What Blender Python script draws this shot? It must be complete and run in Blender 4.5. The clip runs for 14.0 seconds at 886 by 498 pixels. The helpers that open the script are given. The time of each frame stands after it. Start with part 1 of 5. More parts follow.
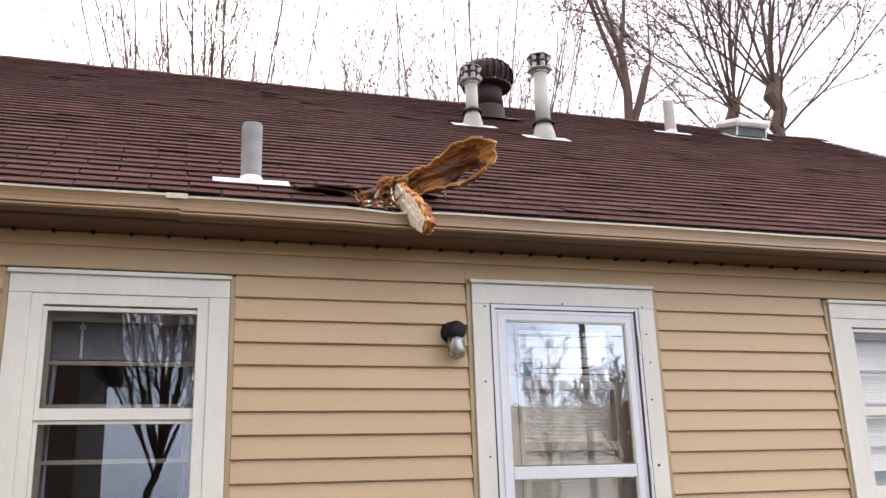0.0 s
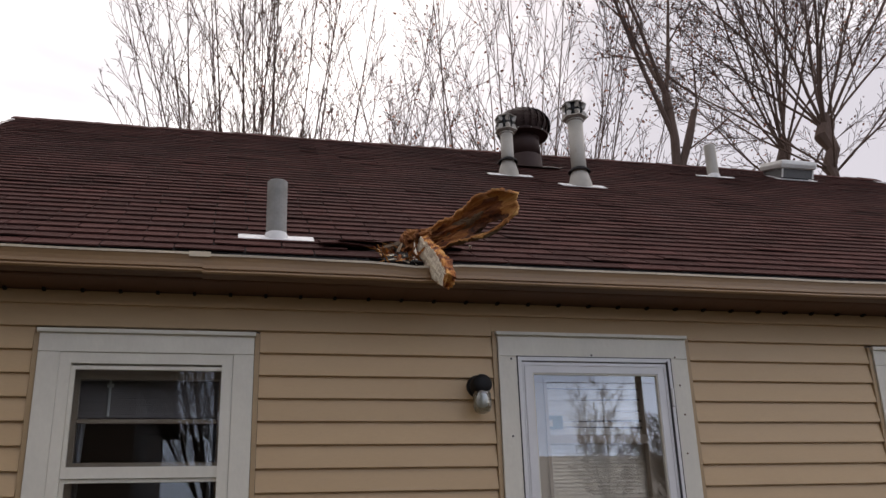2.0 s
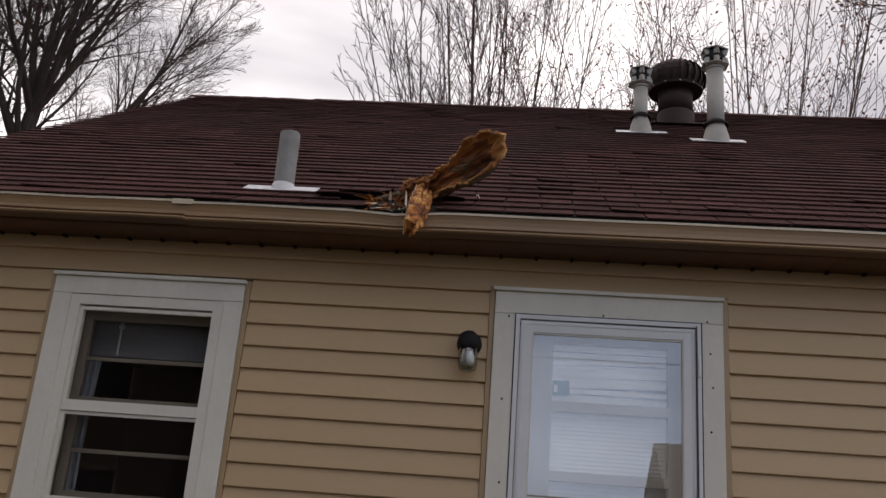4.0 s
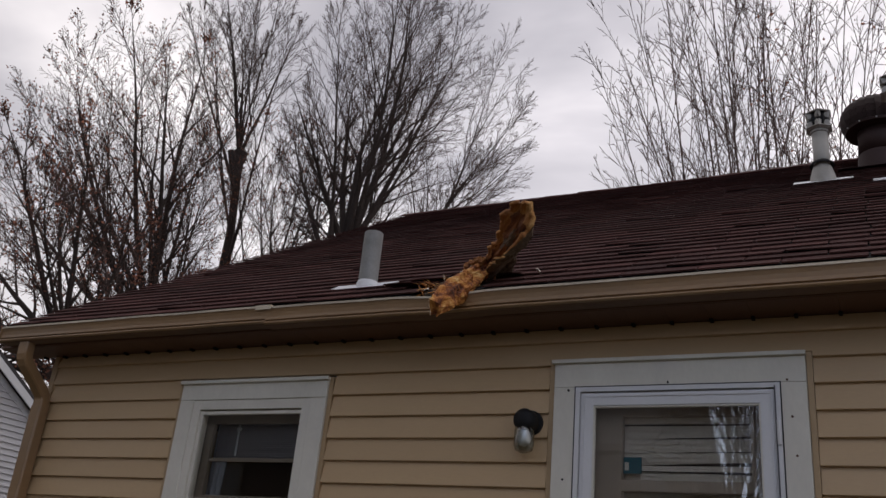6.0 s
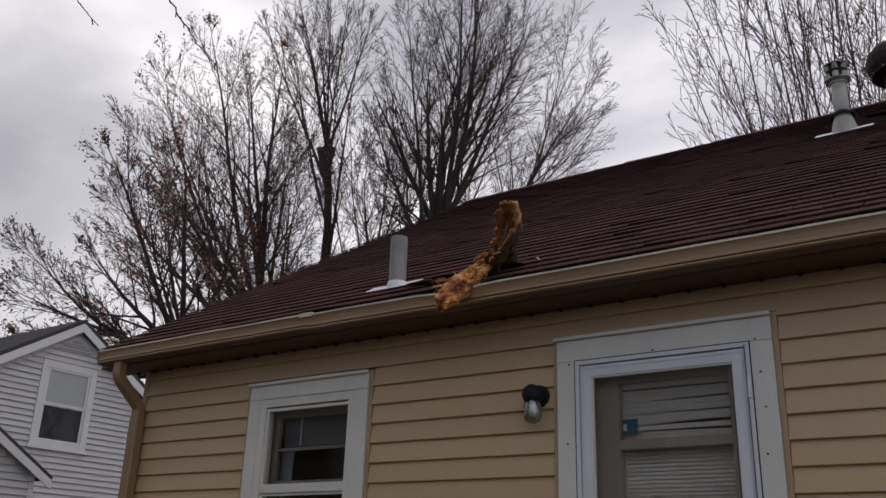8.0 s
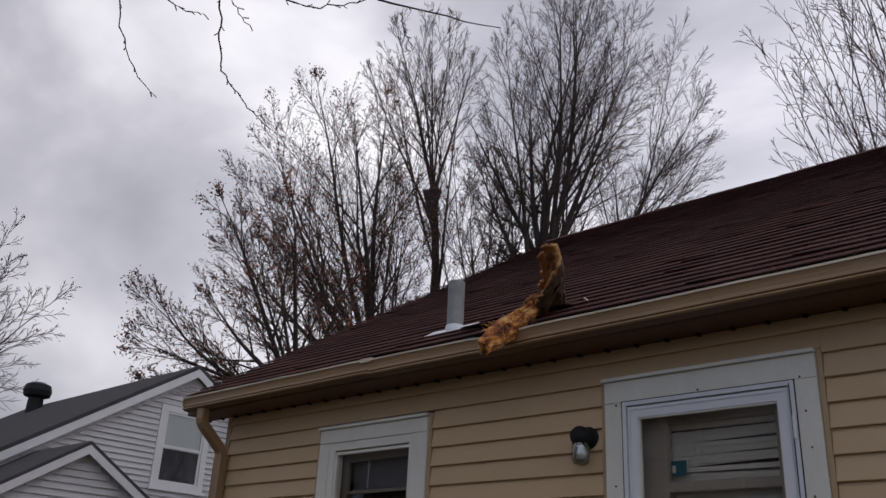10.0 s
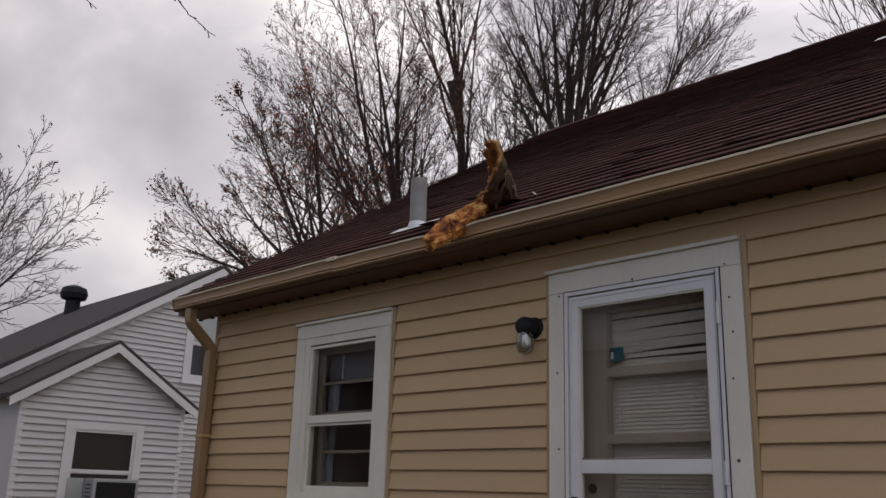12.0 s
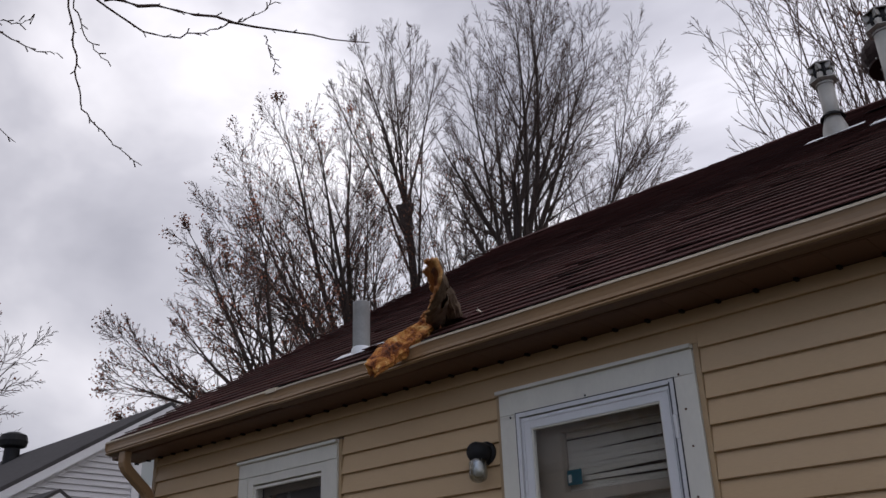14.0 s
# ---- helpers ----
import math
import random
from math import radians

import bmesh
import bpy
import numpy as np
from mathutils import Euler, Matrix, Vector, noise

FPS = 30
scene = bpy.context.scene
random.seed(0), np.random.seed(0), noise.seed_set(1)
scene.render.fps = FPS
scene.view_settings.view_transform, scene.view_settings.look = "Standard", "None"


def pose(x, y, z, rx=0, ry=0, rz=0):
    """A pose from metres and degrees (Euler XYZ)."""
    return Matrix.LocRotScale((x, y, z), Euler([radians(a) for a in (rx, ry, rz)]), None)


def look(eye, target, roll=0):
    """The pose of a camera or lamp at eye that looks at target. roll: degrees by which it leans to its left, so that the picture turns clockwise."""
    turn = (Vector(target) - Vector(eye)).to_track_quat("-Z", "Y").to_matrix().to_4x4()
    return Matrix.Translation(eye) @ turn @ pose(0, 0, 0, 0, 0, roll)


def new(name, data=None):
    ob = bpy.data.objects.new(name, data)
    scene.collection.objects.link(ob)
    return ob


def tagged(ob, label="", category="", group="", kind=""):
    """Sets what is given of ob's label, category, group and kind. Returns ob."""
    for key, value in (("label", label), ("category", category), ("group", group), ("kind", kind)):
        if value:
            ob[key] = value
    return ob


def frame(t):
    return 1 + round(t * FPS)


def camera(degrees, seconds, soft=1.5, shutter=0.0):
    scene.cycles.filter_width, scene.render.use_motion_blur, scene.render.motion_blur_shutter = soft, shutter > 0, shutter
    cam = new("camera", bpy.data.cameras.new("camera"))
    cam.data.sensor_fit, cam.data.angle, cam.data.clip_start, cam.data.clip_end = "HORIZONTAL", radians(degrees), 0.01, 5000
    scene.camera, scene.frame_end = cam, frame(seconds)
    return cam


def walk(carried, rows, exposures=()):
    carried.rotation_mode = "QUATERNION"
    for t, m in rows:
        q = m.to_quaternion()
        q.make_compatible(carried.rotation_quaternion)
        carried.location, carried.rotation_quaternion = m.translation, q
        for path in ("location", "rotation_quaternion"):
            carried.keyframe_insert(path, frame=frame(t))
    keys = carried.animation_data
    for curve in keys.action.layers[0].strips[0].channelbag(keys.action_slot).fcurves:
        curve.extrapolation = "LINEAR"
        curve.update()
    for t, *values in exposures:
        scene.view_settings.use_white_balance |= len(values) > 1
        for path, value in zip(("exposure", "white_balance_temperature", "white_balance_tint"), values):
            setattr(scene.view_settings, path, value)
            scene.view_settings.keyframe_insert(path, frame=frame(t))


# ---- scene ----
cam = camera(53.1, 14.0)

PATH = [
    (0, (-1.624, -4.679, 1.505), (-1.05, -2.842, 2.048), -1.9),
    (0.5, (-1.547, -4.677, 1.511), (-1.044, -2.854, 2.161), -1.8),
    (1, (-1.515, -4.675, 1.513), (-1.028, -2.857, 2.19), -1.3),
    (1.5, (-1.517, -4.681, 1.519), (-1.029, -2.859, 2.183), -1.6),
    (2, (-1.449, -4.708, 1.533), (-1.0, -2.87, 2.183), -1.9),
    (2.5, (-1.143, -4.815, 1.478), (-0.872, -2.925, 2.072), -0.1),
    (2.7, (-0.972, -4.83, 1.513), (-0.755, -2.915, 2.048), 0.2),
    (4.8, (0.726, -4.309, 1.471), (0.334, -2.48, 2.18), 4.4),
    (5, (0.867, -4.294, 1.47), (0.42, -2.491, 2.212), 3.6),
    (5.5, (1.256, -4.255, 1.466), (0.474, -2.566, 2.198), 4.6),
    (6, (1.477, -4.089, 1.473), (0.609, -2.458, 2.24), 5.6),
    (6.5, (1.645, -4.009, 1.491), (0.741, -2.416, 2.294), 2.2),
    (7, (1.932, -3.97, 1.488), (0.956, -2.383, 2.215), 3.8),
    (7.5, (2.087, -4.128, 1.459), (1.105, -2.571, 2.241), 1.5),
    (8, (2.244, -4.326, 1.441), (1.165, -2.792, 2.136), 1.9),
    (8.5, (2.463, -4.413, 1.436), (1.327, -2.949, 2.187), 2.5),
    (8.7, (2.571, -4.446, 1.454), (1.37, -3.011, 2.161), 3.2),
    (10.8, (2.638, -4.045, 1.451), (1.369, -2.718, 2.244), 3.1),
    (11, (2.637, -4.067, 1.447), (1.401, -2.705, 2.232), 2.3),
    (11.5, (2.832, -3.922, 1.515), (1.508, -2.576, 2.174), 2.0),
    (12, (3.089, -3.899, 1.471), (1.715, -2.546, 2.003), 1.7),
    (12.5, (3.127, -3.891, 1.477), (1.783, -2.492, 1.962), 1.4),
    (13, (3.093, -3.766, 1.537), (1.793, -2.391, 2.185), 0.8),
    (13.5, (3.041, -3.684, 1.502), (1.765, -2.363, 2.293), 1.1),
    (14, (3.012, -3.709, 1.53), (1.774, -2.351, 2.32), -2.2),
]
walk(cam, [(t, look(eye, target, roll)) for t, eye, target, roll in PATH],
     exposures=((0, 2.05, 7000, 13), (0.5, 1.47, 7000, 13), (1.0, 1.12, 7050, 13), (1.5, 0.98, 7000, 13), (2.0, 0.65, 7050, 13), (2.5, 0.45, 7050, 13), (5.0, 0.20, 6850, 13), (5.5, 0.06, 6750, 13), (6.6, 0.04, 6650, 13), (7.5, 0.08, 6600, 13), (8.7, 0.08, 6450, 13), (10.8, 0.0, 6350, 13), (11.5, 0.0, 6400, 13), (12.0, 0.22, 6850, 13), (12.5, 0.46, 7050, 13), (13.2, 0.50, 6650, 13), (14.0, 0.21, 6350, 13)))

# ---- world and sun ----
world = bpy.data.worlds.new("overcast_sky")
scene.world = world
world.use_nodes = True
wt = world.node_tree
wt.nodes.clear()


def wnode(kind, **kw):
    n = wt.nodes.new(kind)
    for k, v in kw.items():
        n.inputs[k].default_value = v
    return n


SUN_EL, SUN_ROT = radians(42), radians(15)
w_out = wnode("ShaderNodeOutputWorld")
w_bg = wnode("ShaderNodeBackground", Strength=1.0)
w_sky = wnode("ShaderNodeTexSky")
w_sky.sky_type, w_sky.sun_disc = "NISHITA", False
w_sky.sun_elevation, w_sky.sun_rotation = SUN_EL, SUN_ROT
w_skys = wnode("ShaderNodeVectorMath")
w_skys.operation = "SCALE"
w_skys.inputs["Scale"].default_value = 0.10
w_co = wnode("ShaderNodeTexCoord")
w_map = wnode("ShaderNodeMapping")
w_map.inputs["Scale"].default_value = (1.0, 1.0, 1.6)
w_map.inputs["Location"].default_value = (0.35, 0.1, 0.2)
w_n1 = wnode("ShaderNodeTexNoise", Scale=1.9, Detail=6.0, Roughness=0.47, Distortion=0.35)
w_r1 = wnode("ShaderNodeValToRGB")
w_r1.color_ramp.elements[0].position, w_r1.color_ramp.elements[0].color = 0.36, (0.33, 0.33, 0.375, 1)
w_r1.color_ramp.elements[1].position, w_r1.color_ramp.elements[1].color = 0.62, (1.16, 1.13, 1.15, 1)
mid = w_r1.color_ramp.elements.new(0.50)
mid.color = (0.68, 0.67, 0.715, 1)
# the bright side of the cloud cover lies behind the ridge, the heavy side over the neighbour
w_dot = wnode("ShaderNodeVectorMath")
w_dot.operation = "DOT_PRODUCT"
w_dot.inputs[1].default_value = (0.62, 0.68, 0.38)
w_mr = wnode("ShaderNodeMapRange")
for k, v in (("From Min", -0.55), ("From Max", 0.95), ("To Min", 0.60), ("To Max", 1.34)):
    w_mr.inputs[k].default_value = v
w_mul = wnode("ShaderNodeVectorMath")
w_mul.operation = "SCALE"
w_mix = wnode("ShaderNodeMixRGB", Fac=0.93)
# towards the open yard the cover thins to a bright bluish veil
w_thin = wnode("ShaderNodeVectorMath")
w_thin.operation = "DOT_PRODUCT"
w_thin.inputs[1].default_value = (0.22, -0.97, 0.12)
w_tr = wnode("ShaderNodeMapRange")
for k, v in (("From Min", 0.70), ("From Max", 0.98), ("To Min", 0.0), ("To Max", 1.0)):
    w_tr.inputs[k].default_value = v
w_veil = wnode("ShaderNodeMixRGB")
w_veil.inputs["Color1"].default_value = (1, 1, 1, 1)
w_veil.inputs["Color2"].default_value = (1.20, 1.48, 1.92, 1)
w_tint = wnode("ShaderNodeVectorMath")
w_tint.operation = "MULTIPLY"
L = wt.links.new
L(w_co.outputs["Generated"], w_map.inputs["Vector"])
L(w_map.outputs[0], w_n1.inputs["Vector"])
L(w_n1.outputs["Fac"], w_r1.inputs["Fac"])
L(w_co.outputs["Generated"], w_dot.inputs[0])
L(w_dot.outputs["Value"], w_mr.inputs["Value"])
L(w_r1.outputs["Color"], w_mul.inputs[0])
L(w_mr.outputs["Result"], w_mul.inputs["Scale"])
L(w_sky.outputs["Color"], w_skys.inputs[0])
L(w_skys.outputs[0], w_mix.inputs["Color1"])
L(w_co.outputs["Generated"], w_thin.inputs[0])
L(w_thin.outputs["Value"], w_tr.inputs["Value"])
L(w_tr.outputs["Result"], w_veil.inputs["Fac"])
L(w_mul.outputs[0], w_tint.inputs[0])
L(w_veil.outputs["Color"], w_tint.inputs[1])
L(w_tint.outputs[0], w_mix.inputs["Color2"])
L(w_mix.outputs["Color"], w_bg.inputs["Color"])
L(w_bg.outputs[0], w_out.inputs[0])

sun = new("sun", bpy.data.lights.new("sun", "SUN"))
sun.data.energy, sun.data.angle, sun.data.color = 0.35, radians(35), (1.0, 0.97, 0.93)
sun.matrix_world = look((0, 0, 0), (-math.sin(SUN_ROT) * math.cos(SUN_EL), -math.cos(SUN_ROT) * math.cos(SUN_EL), -math.sin(SUN_EL)))


# ---- materials ----
def mat(name, base, rough=0.6, metal=0.0, var=0.12, scale=4.0, fine=60.0, bump=0.15, stain=None, stain_amt=0.0, stain_scale=1.2,
        rand=0.0, stain_lo=0.50, stain_hi=0.72, spec=0.5, stretch=(1, 1, 1), coords="Object", island=False):
    """Base colour with a coarse and a fine variation, an optional stain colour, a bump, and a change from piece to piece."""
    m = bpy.data.materials.new(name)
    m.use_nodes = True
    nt = m.node_tree
    p = nt.nodes["Principled BSDF"]
    p.inputs["Roughness"].default_value, p.inputs["Metallic"].default_value = rough, metal
    p.inputs["Specular IOR Level"].default_value = spec
    co = nt.nodes.new("ShaderNodeTexCoord")
    mp = nt.nodes.new("ShaderNodeMapping")
    mp.inputs["Scale"].default_value = stretch
    nt.links.new(co.outputs[coords], mp.inputs[0])
    info = nt.nodes.new("ShaderNodeObjectInfo")
    off = nt.nodes.new("ShaderNodeVectorMath")
    off.operation = "MULTIPLY_ADD"
    cmb = nt.nodes.new("ShaderNodeCombineXYZ")
    for i in range(3):
        nt.links.new(info.outputs["Random"], cmb.inputs[i])
    nt.links.new(cmb.outputs[0], off.inputs[0])
    off.inputs[1].default_value = (31, 17, 23)
    nt.links.new(mp.outputs[0], off.inputs[2])

    def tex(s, d):
        n = nt.nodes.new("ShaderNodeTexNoise")
        n.inputs["Scale"].default_value, n.inputs["Detail"].default_value = s, d
        nt.links.new(off.outputs[0], n.inputs["Vector"])
        return n.outputs["Fac"]

    coarse, grain = tex(scale, 4), tex(fine, 3)
    add = nt.nodes.new("ShaderNodeMath")
    add.operation = "MULTIPLY_ADD"
    nt.links.new(grain, add.inputs[0])
    add.inputs[1].default_value = 0.6
    nt.links.new(coarse, add.inputs[2])
    mr = nt.nodes.new("ShaderNodeMapRange")
    for k, v in (("From Min", 0.45), ("From Max", 1.15), ("To Min", 1 - var), ("To Max", 1 + var)):
        mr.inputs[k].default_value = v
    nt.links.new(add.outputs[0], mr.inputs[0])
    value = mr.outputs[0]
    if rand:
        rr = nt.nodes.new("ShaderNodeMapRange")
        rr.inputs["To Min"].default_value, rr.inputs["To Max"].default_value = 1 - rand, 1 + rand
        src = nt.nodes.new("ShaderNodeNewGeometry").outputs["Random Per Island"] if island else info.outputs["Random"]
        nt.links.new(src, rr.inputs[0])
        mm = nt.nodes.new("ShaderNodeMath")
        mm.operation = "MULTIPLY"
        nt.links.new(value, mm.inputs[0])
        nt.links.new(rr.outputs[0], mm.inputs[1])
        value = mm.outputs[0]
    sc = nt.nodes.new("ShaderNodeVectorMath")
    sc.operation = "SCALE"
    sc.inputs[0].default_value = base
    nt.links.new(value, sc.inputs["Scale"])
    colour = sc.outputs[0]
    if stain:
        st = tex(stain_scale, 6)
        ramp = nt.nodes.new("ShaderNodeMapRange")
        for k, v in (("From Min", stain_lo), ("From Max", stain_hi), ("To Min", 0.0), ("To Max", stain_amt)):
            ramp.inputs[k].default_value = v
        nt.links.new(st, ramp.inputs[0])
        mx = nt.nodes.new("ShaderNodeMixRGB")
        nt.links.new(ramp.outputs[0], mx.inputs[0])
        nt.links.new(colour, mx.inputs[1])
        mx.inputs[2].default_value = (*stain, 1)
        colour = mx.outputs[0]
    nt.links.new(colour, p.inputs["Base Color"])
    if bump:
        b = nt.nodes.new("ShaderNodeBump")
        b.inputs["Strength"].default_value, b.inputs["Distance"].default_value = bump, 0.01
        nt.links.new(grain, b.inputs["Height"])
        nt.links.new(b.outputs[0], p.inputs["Normal"])
    return m


def glass(name, tint=(0.98, 0.98, 0.98), gloss=0.0, f0=0.05):
    """A thin pane: mirrors by Fresnel, lets the rest through."""
    m = bpy.data.materials.new(name)
    m.use_nodes = True
    nt = m.node_tree
    nt.nodes.clear()
    out, mix = nt.nodes.new("ShaderNodeOutputMaterial"), nt.nodes.new("ShaderNodeMixShader")
    tr, gl, fr = nt.nodes.new("ShaderNodeBsdfTransparent"), nt.nodes.new("ShaderNodeBsdfGlossy"), nt.nodes.new("ShaderNodeLayerWeight")
    tr.inputs[0].default_value = (*tint, 1)
    gl.inputs["Roughness"].default_value = gloss
    fr.inputs["Blend"].default_value = 0.5
    pw, ma = nt.nodes.new("ShaderNodeMath"), nt.nodes.new("ShaderNodeMath")
    pw.operation, ma.operation = "POWER", "MULTIPLY_ADD"
    pw.inputs[1].default_value = 5.0
    ma.inputs[1].default_value, ma.inputs[2].default_value = 1.0 - f0, f0
    nt.links.new(fr.outputs["Facing"], pw.inputs[0])
    nt.links.new(pw.outputs[0], ma.inputs[0])
    nt.links.new(ma.outputs[0], mix.inputs[0])
    nt.links.new(tr.outputs[0], mix.inputs[1])
    nt.links.new(gl.outputs[0], mix.inputs[2])
    nt.links.new(mix.outputs[0], out.inputs[0])
    return m


M_SIDING = mat("tan_vinyl_siding", (0.482, 0.331, 0.180), 0.5, var=0.07, scale=1.2, fine=90, bump=0.05, rand=0.035, stretch=(0.4, 1, 2), stain=(0.33, 0.25, 0.17), stain_amt=0.25)
M_TANTRIM = mat("tan_vinyl_trim", (0.38, 0.262, 0.140), 0.5, var=0.08, scale=3, bump=0.05)
M_GUTTER = mat("tan_painted_aluminium", (0.262, 0.160, 0.078), 0.42, var=0.12, scale=2.5, bump=0.04, stain=(0.20, 0.14, 0.09), stain_amt=0.45, stain_scale=2.2, stretch=(0.6, 1, 1))
# darker copy of the gutter colour: shade of the underside put into the base
M_GUTTER_SHADE = mat("shaded_gutter_bottom", (0.13, 0.075, 0.048), 0.6, var=0.25, scale=2.5, bump=0.05, stretch=(0.5, 1, 1))
# stained lip metal; sky light from above is put into its pale base
M_LIP = mat("weathered_lit_gutter_lip", (0.56, 0.48, 0.36), 0.5, var=0.2, scale=5, stain=(0.25, 0.22, 0.18), stain_amt=0.5, stain_scale=3)
M_SOFFIT = mat("brown_soffit", (0.115, 0.054, 0.033), 0.6, var=0.1, scale=3, bump=0.05)
M_WHITE = mat("weathered_white_trim", (0.655, 0.622, 0.535), 0.55, var=0.07, scale=6, bump=0.08, stain=(0.52, 0.50, 0.45), stain_amt=0.35, stain_scale=2.5, stretch=(1, 1, 0.5))
M_ALU = mat("white_storm_door_aluminium", (0.64, 0.635, 0.635), 0.38, var=0.05, scale=5, bump=0.03)
M_RAIL = mat("aged_sash_rail", (0.20, 0.165, 0.12), 0.5, var=0.12, scale=8)
M_DOOR = mat("beige_painted_door", (0.36, 0.30, 0.23), 0.5, var=0.06, scale=3, bump=0.04)
# blind slats darkened in colour to stand for the dim room
M_DIMBLIND = mat("shaded_blind_slat", (0.105, 0.10, 0.10), 0.5, var=0.06, scale=5, rand=0.05)
M_BLIND = mat("cream_blind_slat", (0.82, 0.76, 0.63), 0.5, var=0.06, scale=5, rand=0.05)
M_TEAL = mat("teal_sticker", (0.012, 0.10, 0.13), 0.5, var=0.1)
M_BLACK = mat("black_metal", (0.012, 0.012, 0.013), 0.6, var=0.2, scale=10, spec=0.2)
M_RUST = mat("rusty_screw", (0.10, 0.045, 0.02), 0.8, var=0.3, scale=40)
M_SHINGLE = mat("brown_asphalt_shingle", (0.067, 0.0285, 0.0250), 0.95, var=0.30, scale=5, fine=140, bump=0.5, rand=0.27, spec=0.12, stain=(0.050, 0.027, 0.026), stain_amt=0.5, stain_scale=0.9)
M_SHINGLE_FAR = mat("brown_asphalt_shingle_field", (0.067, 0.0285, 0.0250), 0.95, var=0.30, scale=2.5, fine=140, bump=0.5, rand=0.27, spec=0.12, island=True, stain=(0.050, 0.027, 0.026), stain_amt=0.5, stain_scale=0.7)
M_FELT = mat("black_roofing_felt", (0.018, 0.017, 0.017), 0.95, var=0.25, scale=8)
M_DRIP = mat("grey_drip_edge", (0.075, 0.075, 0.080), 0.7, var=0.25, scale=6)
M_PVC = mat("weathered_grey_pipe", (0.25, 0.25, 0.24), 0.6, var=0.16, scale=9, stain=(0.17, 0.17, 0.16), stain_amt=0.7, stain_scale=7)
M_PALEPIPE = mat("pale_vent_pipe", (0.36, 0.345, 0.31), 0.45, var=0.08, scale=8, stain=(0.22, 0.20, 0.17), stain_amt=0.5, stain_scale=6)
M_FLASH = mat("white_flashing", (0.68, 0.69, 0.70), 0.5, var=0.12, scale=12, stain=(0.40, 0.40, 0.40), stain_amt=0.5, stain_scale=9)
M_TURB = mat("dark_brown_turbine_metal", (0.038, 0.021, 0.019), 0.6, spec=0.25, var=0.15, scale=10)
M_GALV = mat("galvanised_metal", (0.60, 0.60, 0.58), 0.45, metal=0.12, var=0.12, scale=10)
M_MESH = mat("dark_vent_screen", (0.10, 0.10, 0.10), 0.7, var=0.2, scale=30)
M_BARK = mat("grey_brown_bark", (0.050, 0.038, 0.033), 0.95, var=0.35, scale=3, fine=30, bump=0.6, spec=0.2, stretch=(1, 1, 0.25))
M_TWIG = mat("dark_twig_bark", (0.072, 0.048, 0.041), 0.9, var=0.25, scale=2, bump=0, spec=0.2)
M_TWIG_MID = mat("brown_twig_bark", (0.085, 0.056, 0.047), 0.9, var=0.25, scale=2, bump=0, spec=0.2)
M_TWIG_PALE = mat("pale_twig_bark", (0.095, 0.072, 0.068), 0.9, var=0.25, scale=2, bump=0, spec=0.2)
M_BARK_PALE = mat("pale_brown_bark", (0.125, 0.088, 0.074), 0.95, var=0.3, scale=3, fine=30, bump=0.6, spec=0.2, stretch=(1, 1, 0.25))
M_LEAF = mat("dry_brown_leaf", (0.21, 0.075, 0.040), 0.8, var=0.35, scale=1.5, bump=0, rand=0.4, island=True)


def wood_tones(name, tones, scale, stretch=(1, 1, 1), rough=0.85, bump=0.8):
    """Crumbling wood: a noise run through several tones, with a fine bump."""
    m = mat(name, (0.5, 0.3, 0.1), rough, bump=0)
    nt = m.node_tree
    p = nt.nodes["Principled BSDF"]
    co, mp = nt.nodes.new("ShaderNodeTexCoord"), nt.nodes.new("ShaderNodeMapping")
    mp.inputs["Scale"].default_value = stretch
    n = nt.nodes.new("ShaderNodeTexNoise")
    n.inputs["Scale"].default_value, n.inputs["Detail"].default_value, n.inputs["Roughness"].default_value = scale, 9, 0.68
    n.inputs["Distortion"].default_value = 0.4
    r = nt.nodes.new("ShaderNodeValToRGB")
    r.color_ramp.elements[0].position, r.color_ramp.elements[0].color = tones[0][0], (*tones[0][1], 1)
    r.color_ramp.elements[1].position, r.color_ramp.elements[1].color = tones[-1][0], (*tones[-1][1], 1)
    for pos, col in tones[1:-1]:
        r.color_ramp.elements.new(pos).color = (*col, 1)
    bp = nt.nodes.new("ShaderNodeBump")
    bp.inputs["Strength"].default_value, bp.inputs["Distance"].default_value = bump, 0.02
    nt.links.new(co.outputs["Object"], mp.inputs[0])
    nt.links.new(mp.outputs[0], n.inputs["Vector"])
    nt.links.new(n.outputs["Fac"], r.inputs[0])
    nt.links.new(n.outputs["Fac"], bp.inputs["Height"])
    nt.links.new(r.outputs[0], p.inputs["Base Color"])
    nt.links.new(bp.outputs[0], p.inputs["Normal"])
    return m


M_ROT = wood_tones("rotten_orange_wood", ((0.36, (0.035, 0.010, 0.004)), (0.45, (0.20, 0.055, 0.013)), (0.52, (0.46, 0.17, 0.035)), (0.60, (0.62, 0.32, 0.085)), (0.70, (0.80, 0.60, 0.30))), 13)
M_ROTIN = wood_tones("red_brown_rotten_hollow", ((0.30, (0.030, 0.009, 0.005)), (0.42, (0.11, 0.032, 0.010)), (0.52, (0.22, 0.075, 0.020)), (0.62, (0.34, 0.145, 0.042)), (0.76, (0.52, 0.32, 0.13))), 11, stretch=(1.8, 1.8, 0.32), bump=0.8)
M_ROTTAN = wood_tones("tan_rotten_edge", ((0.30, (0.13, 0.042, 0.012)), (0.46, (0.34, 0.135, 0.036)), (0.60, (0.52, 0.27, 0.085)), (0.76, (0.70, 0.50, 0.25))), 13, stretch=(1.3, 1.3, 0.4))
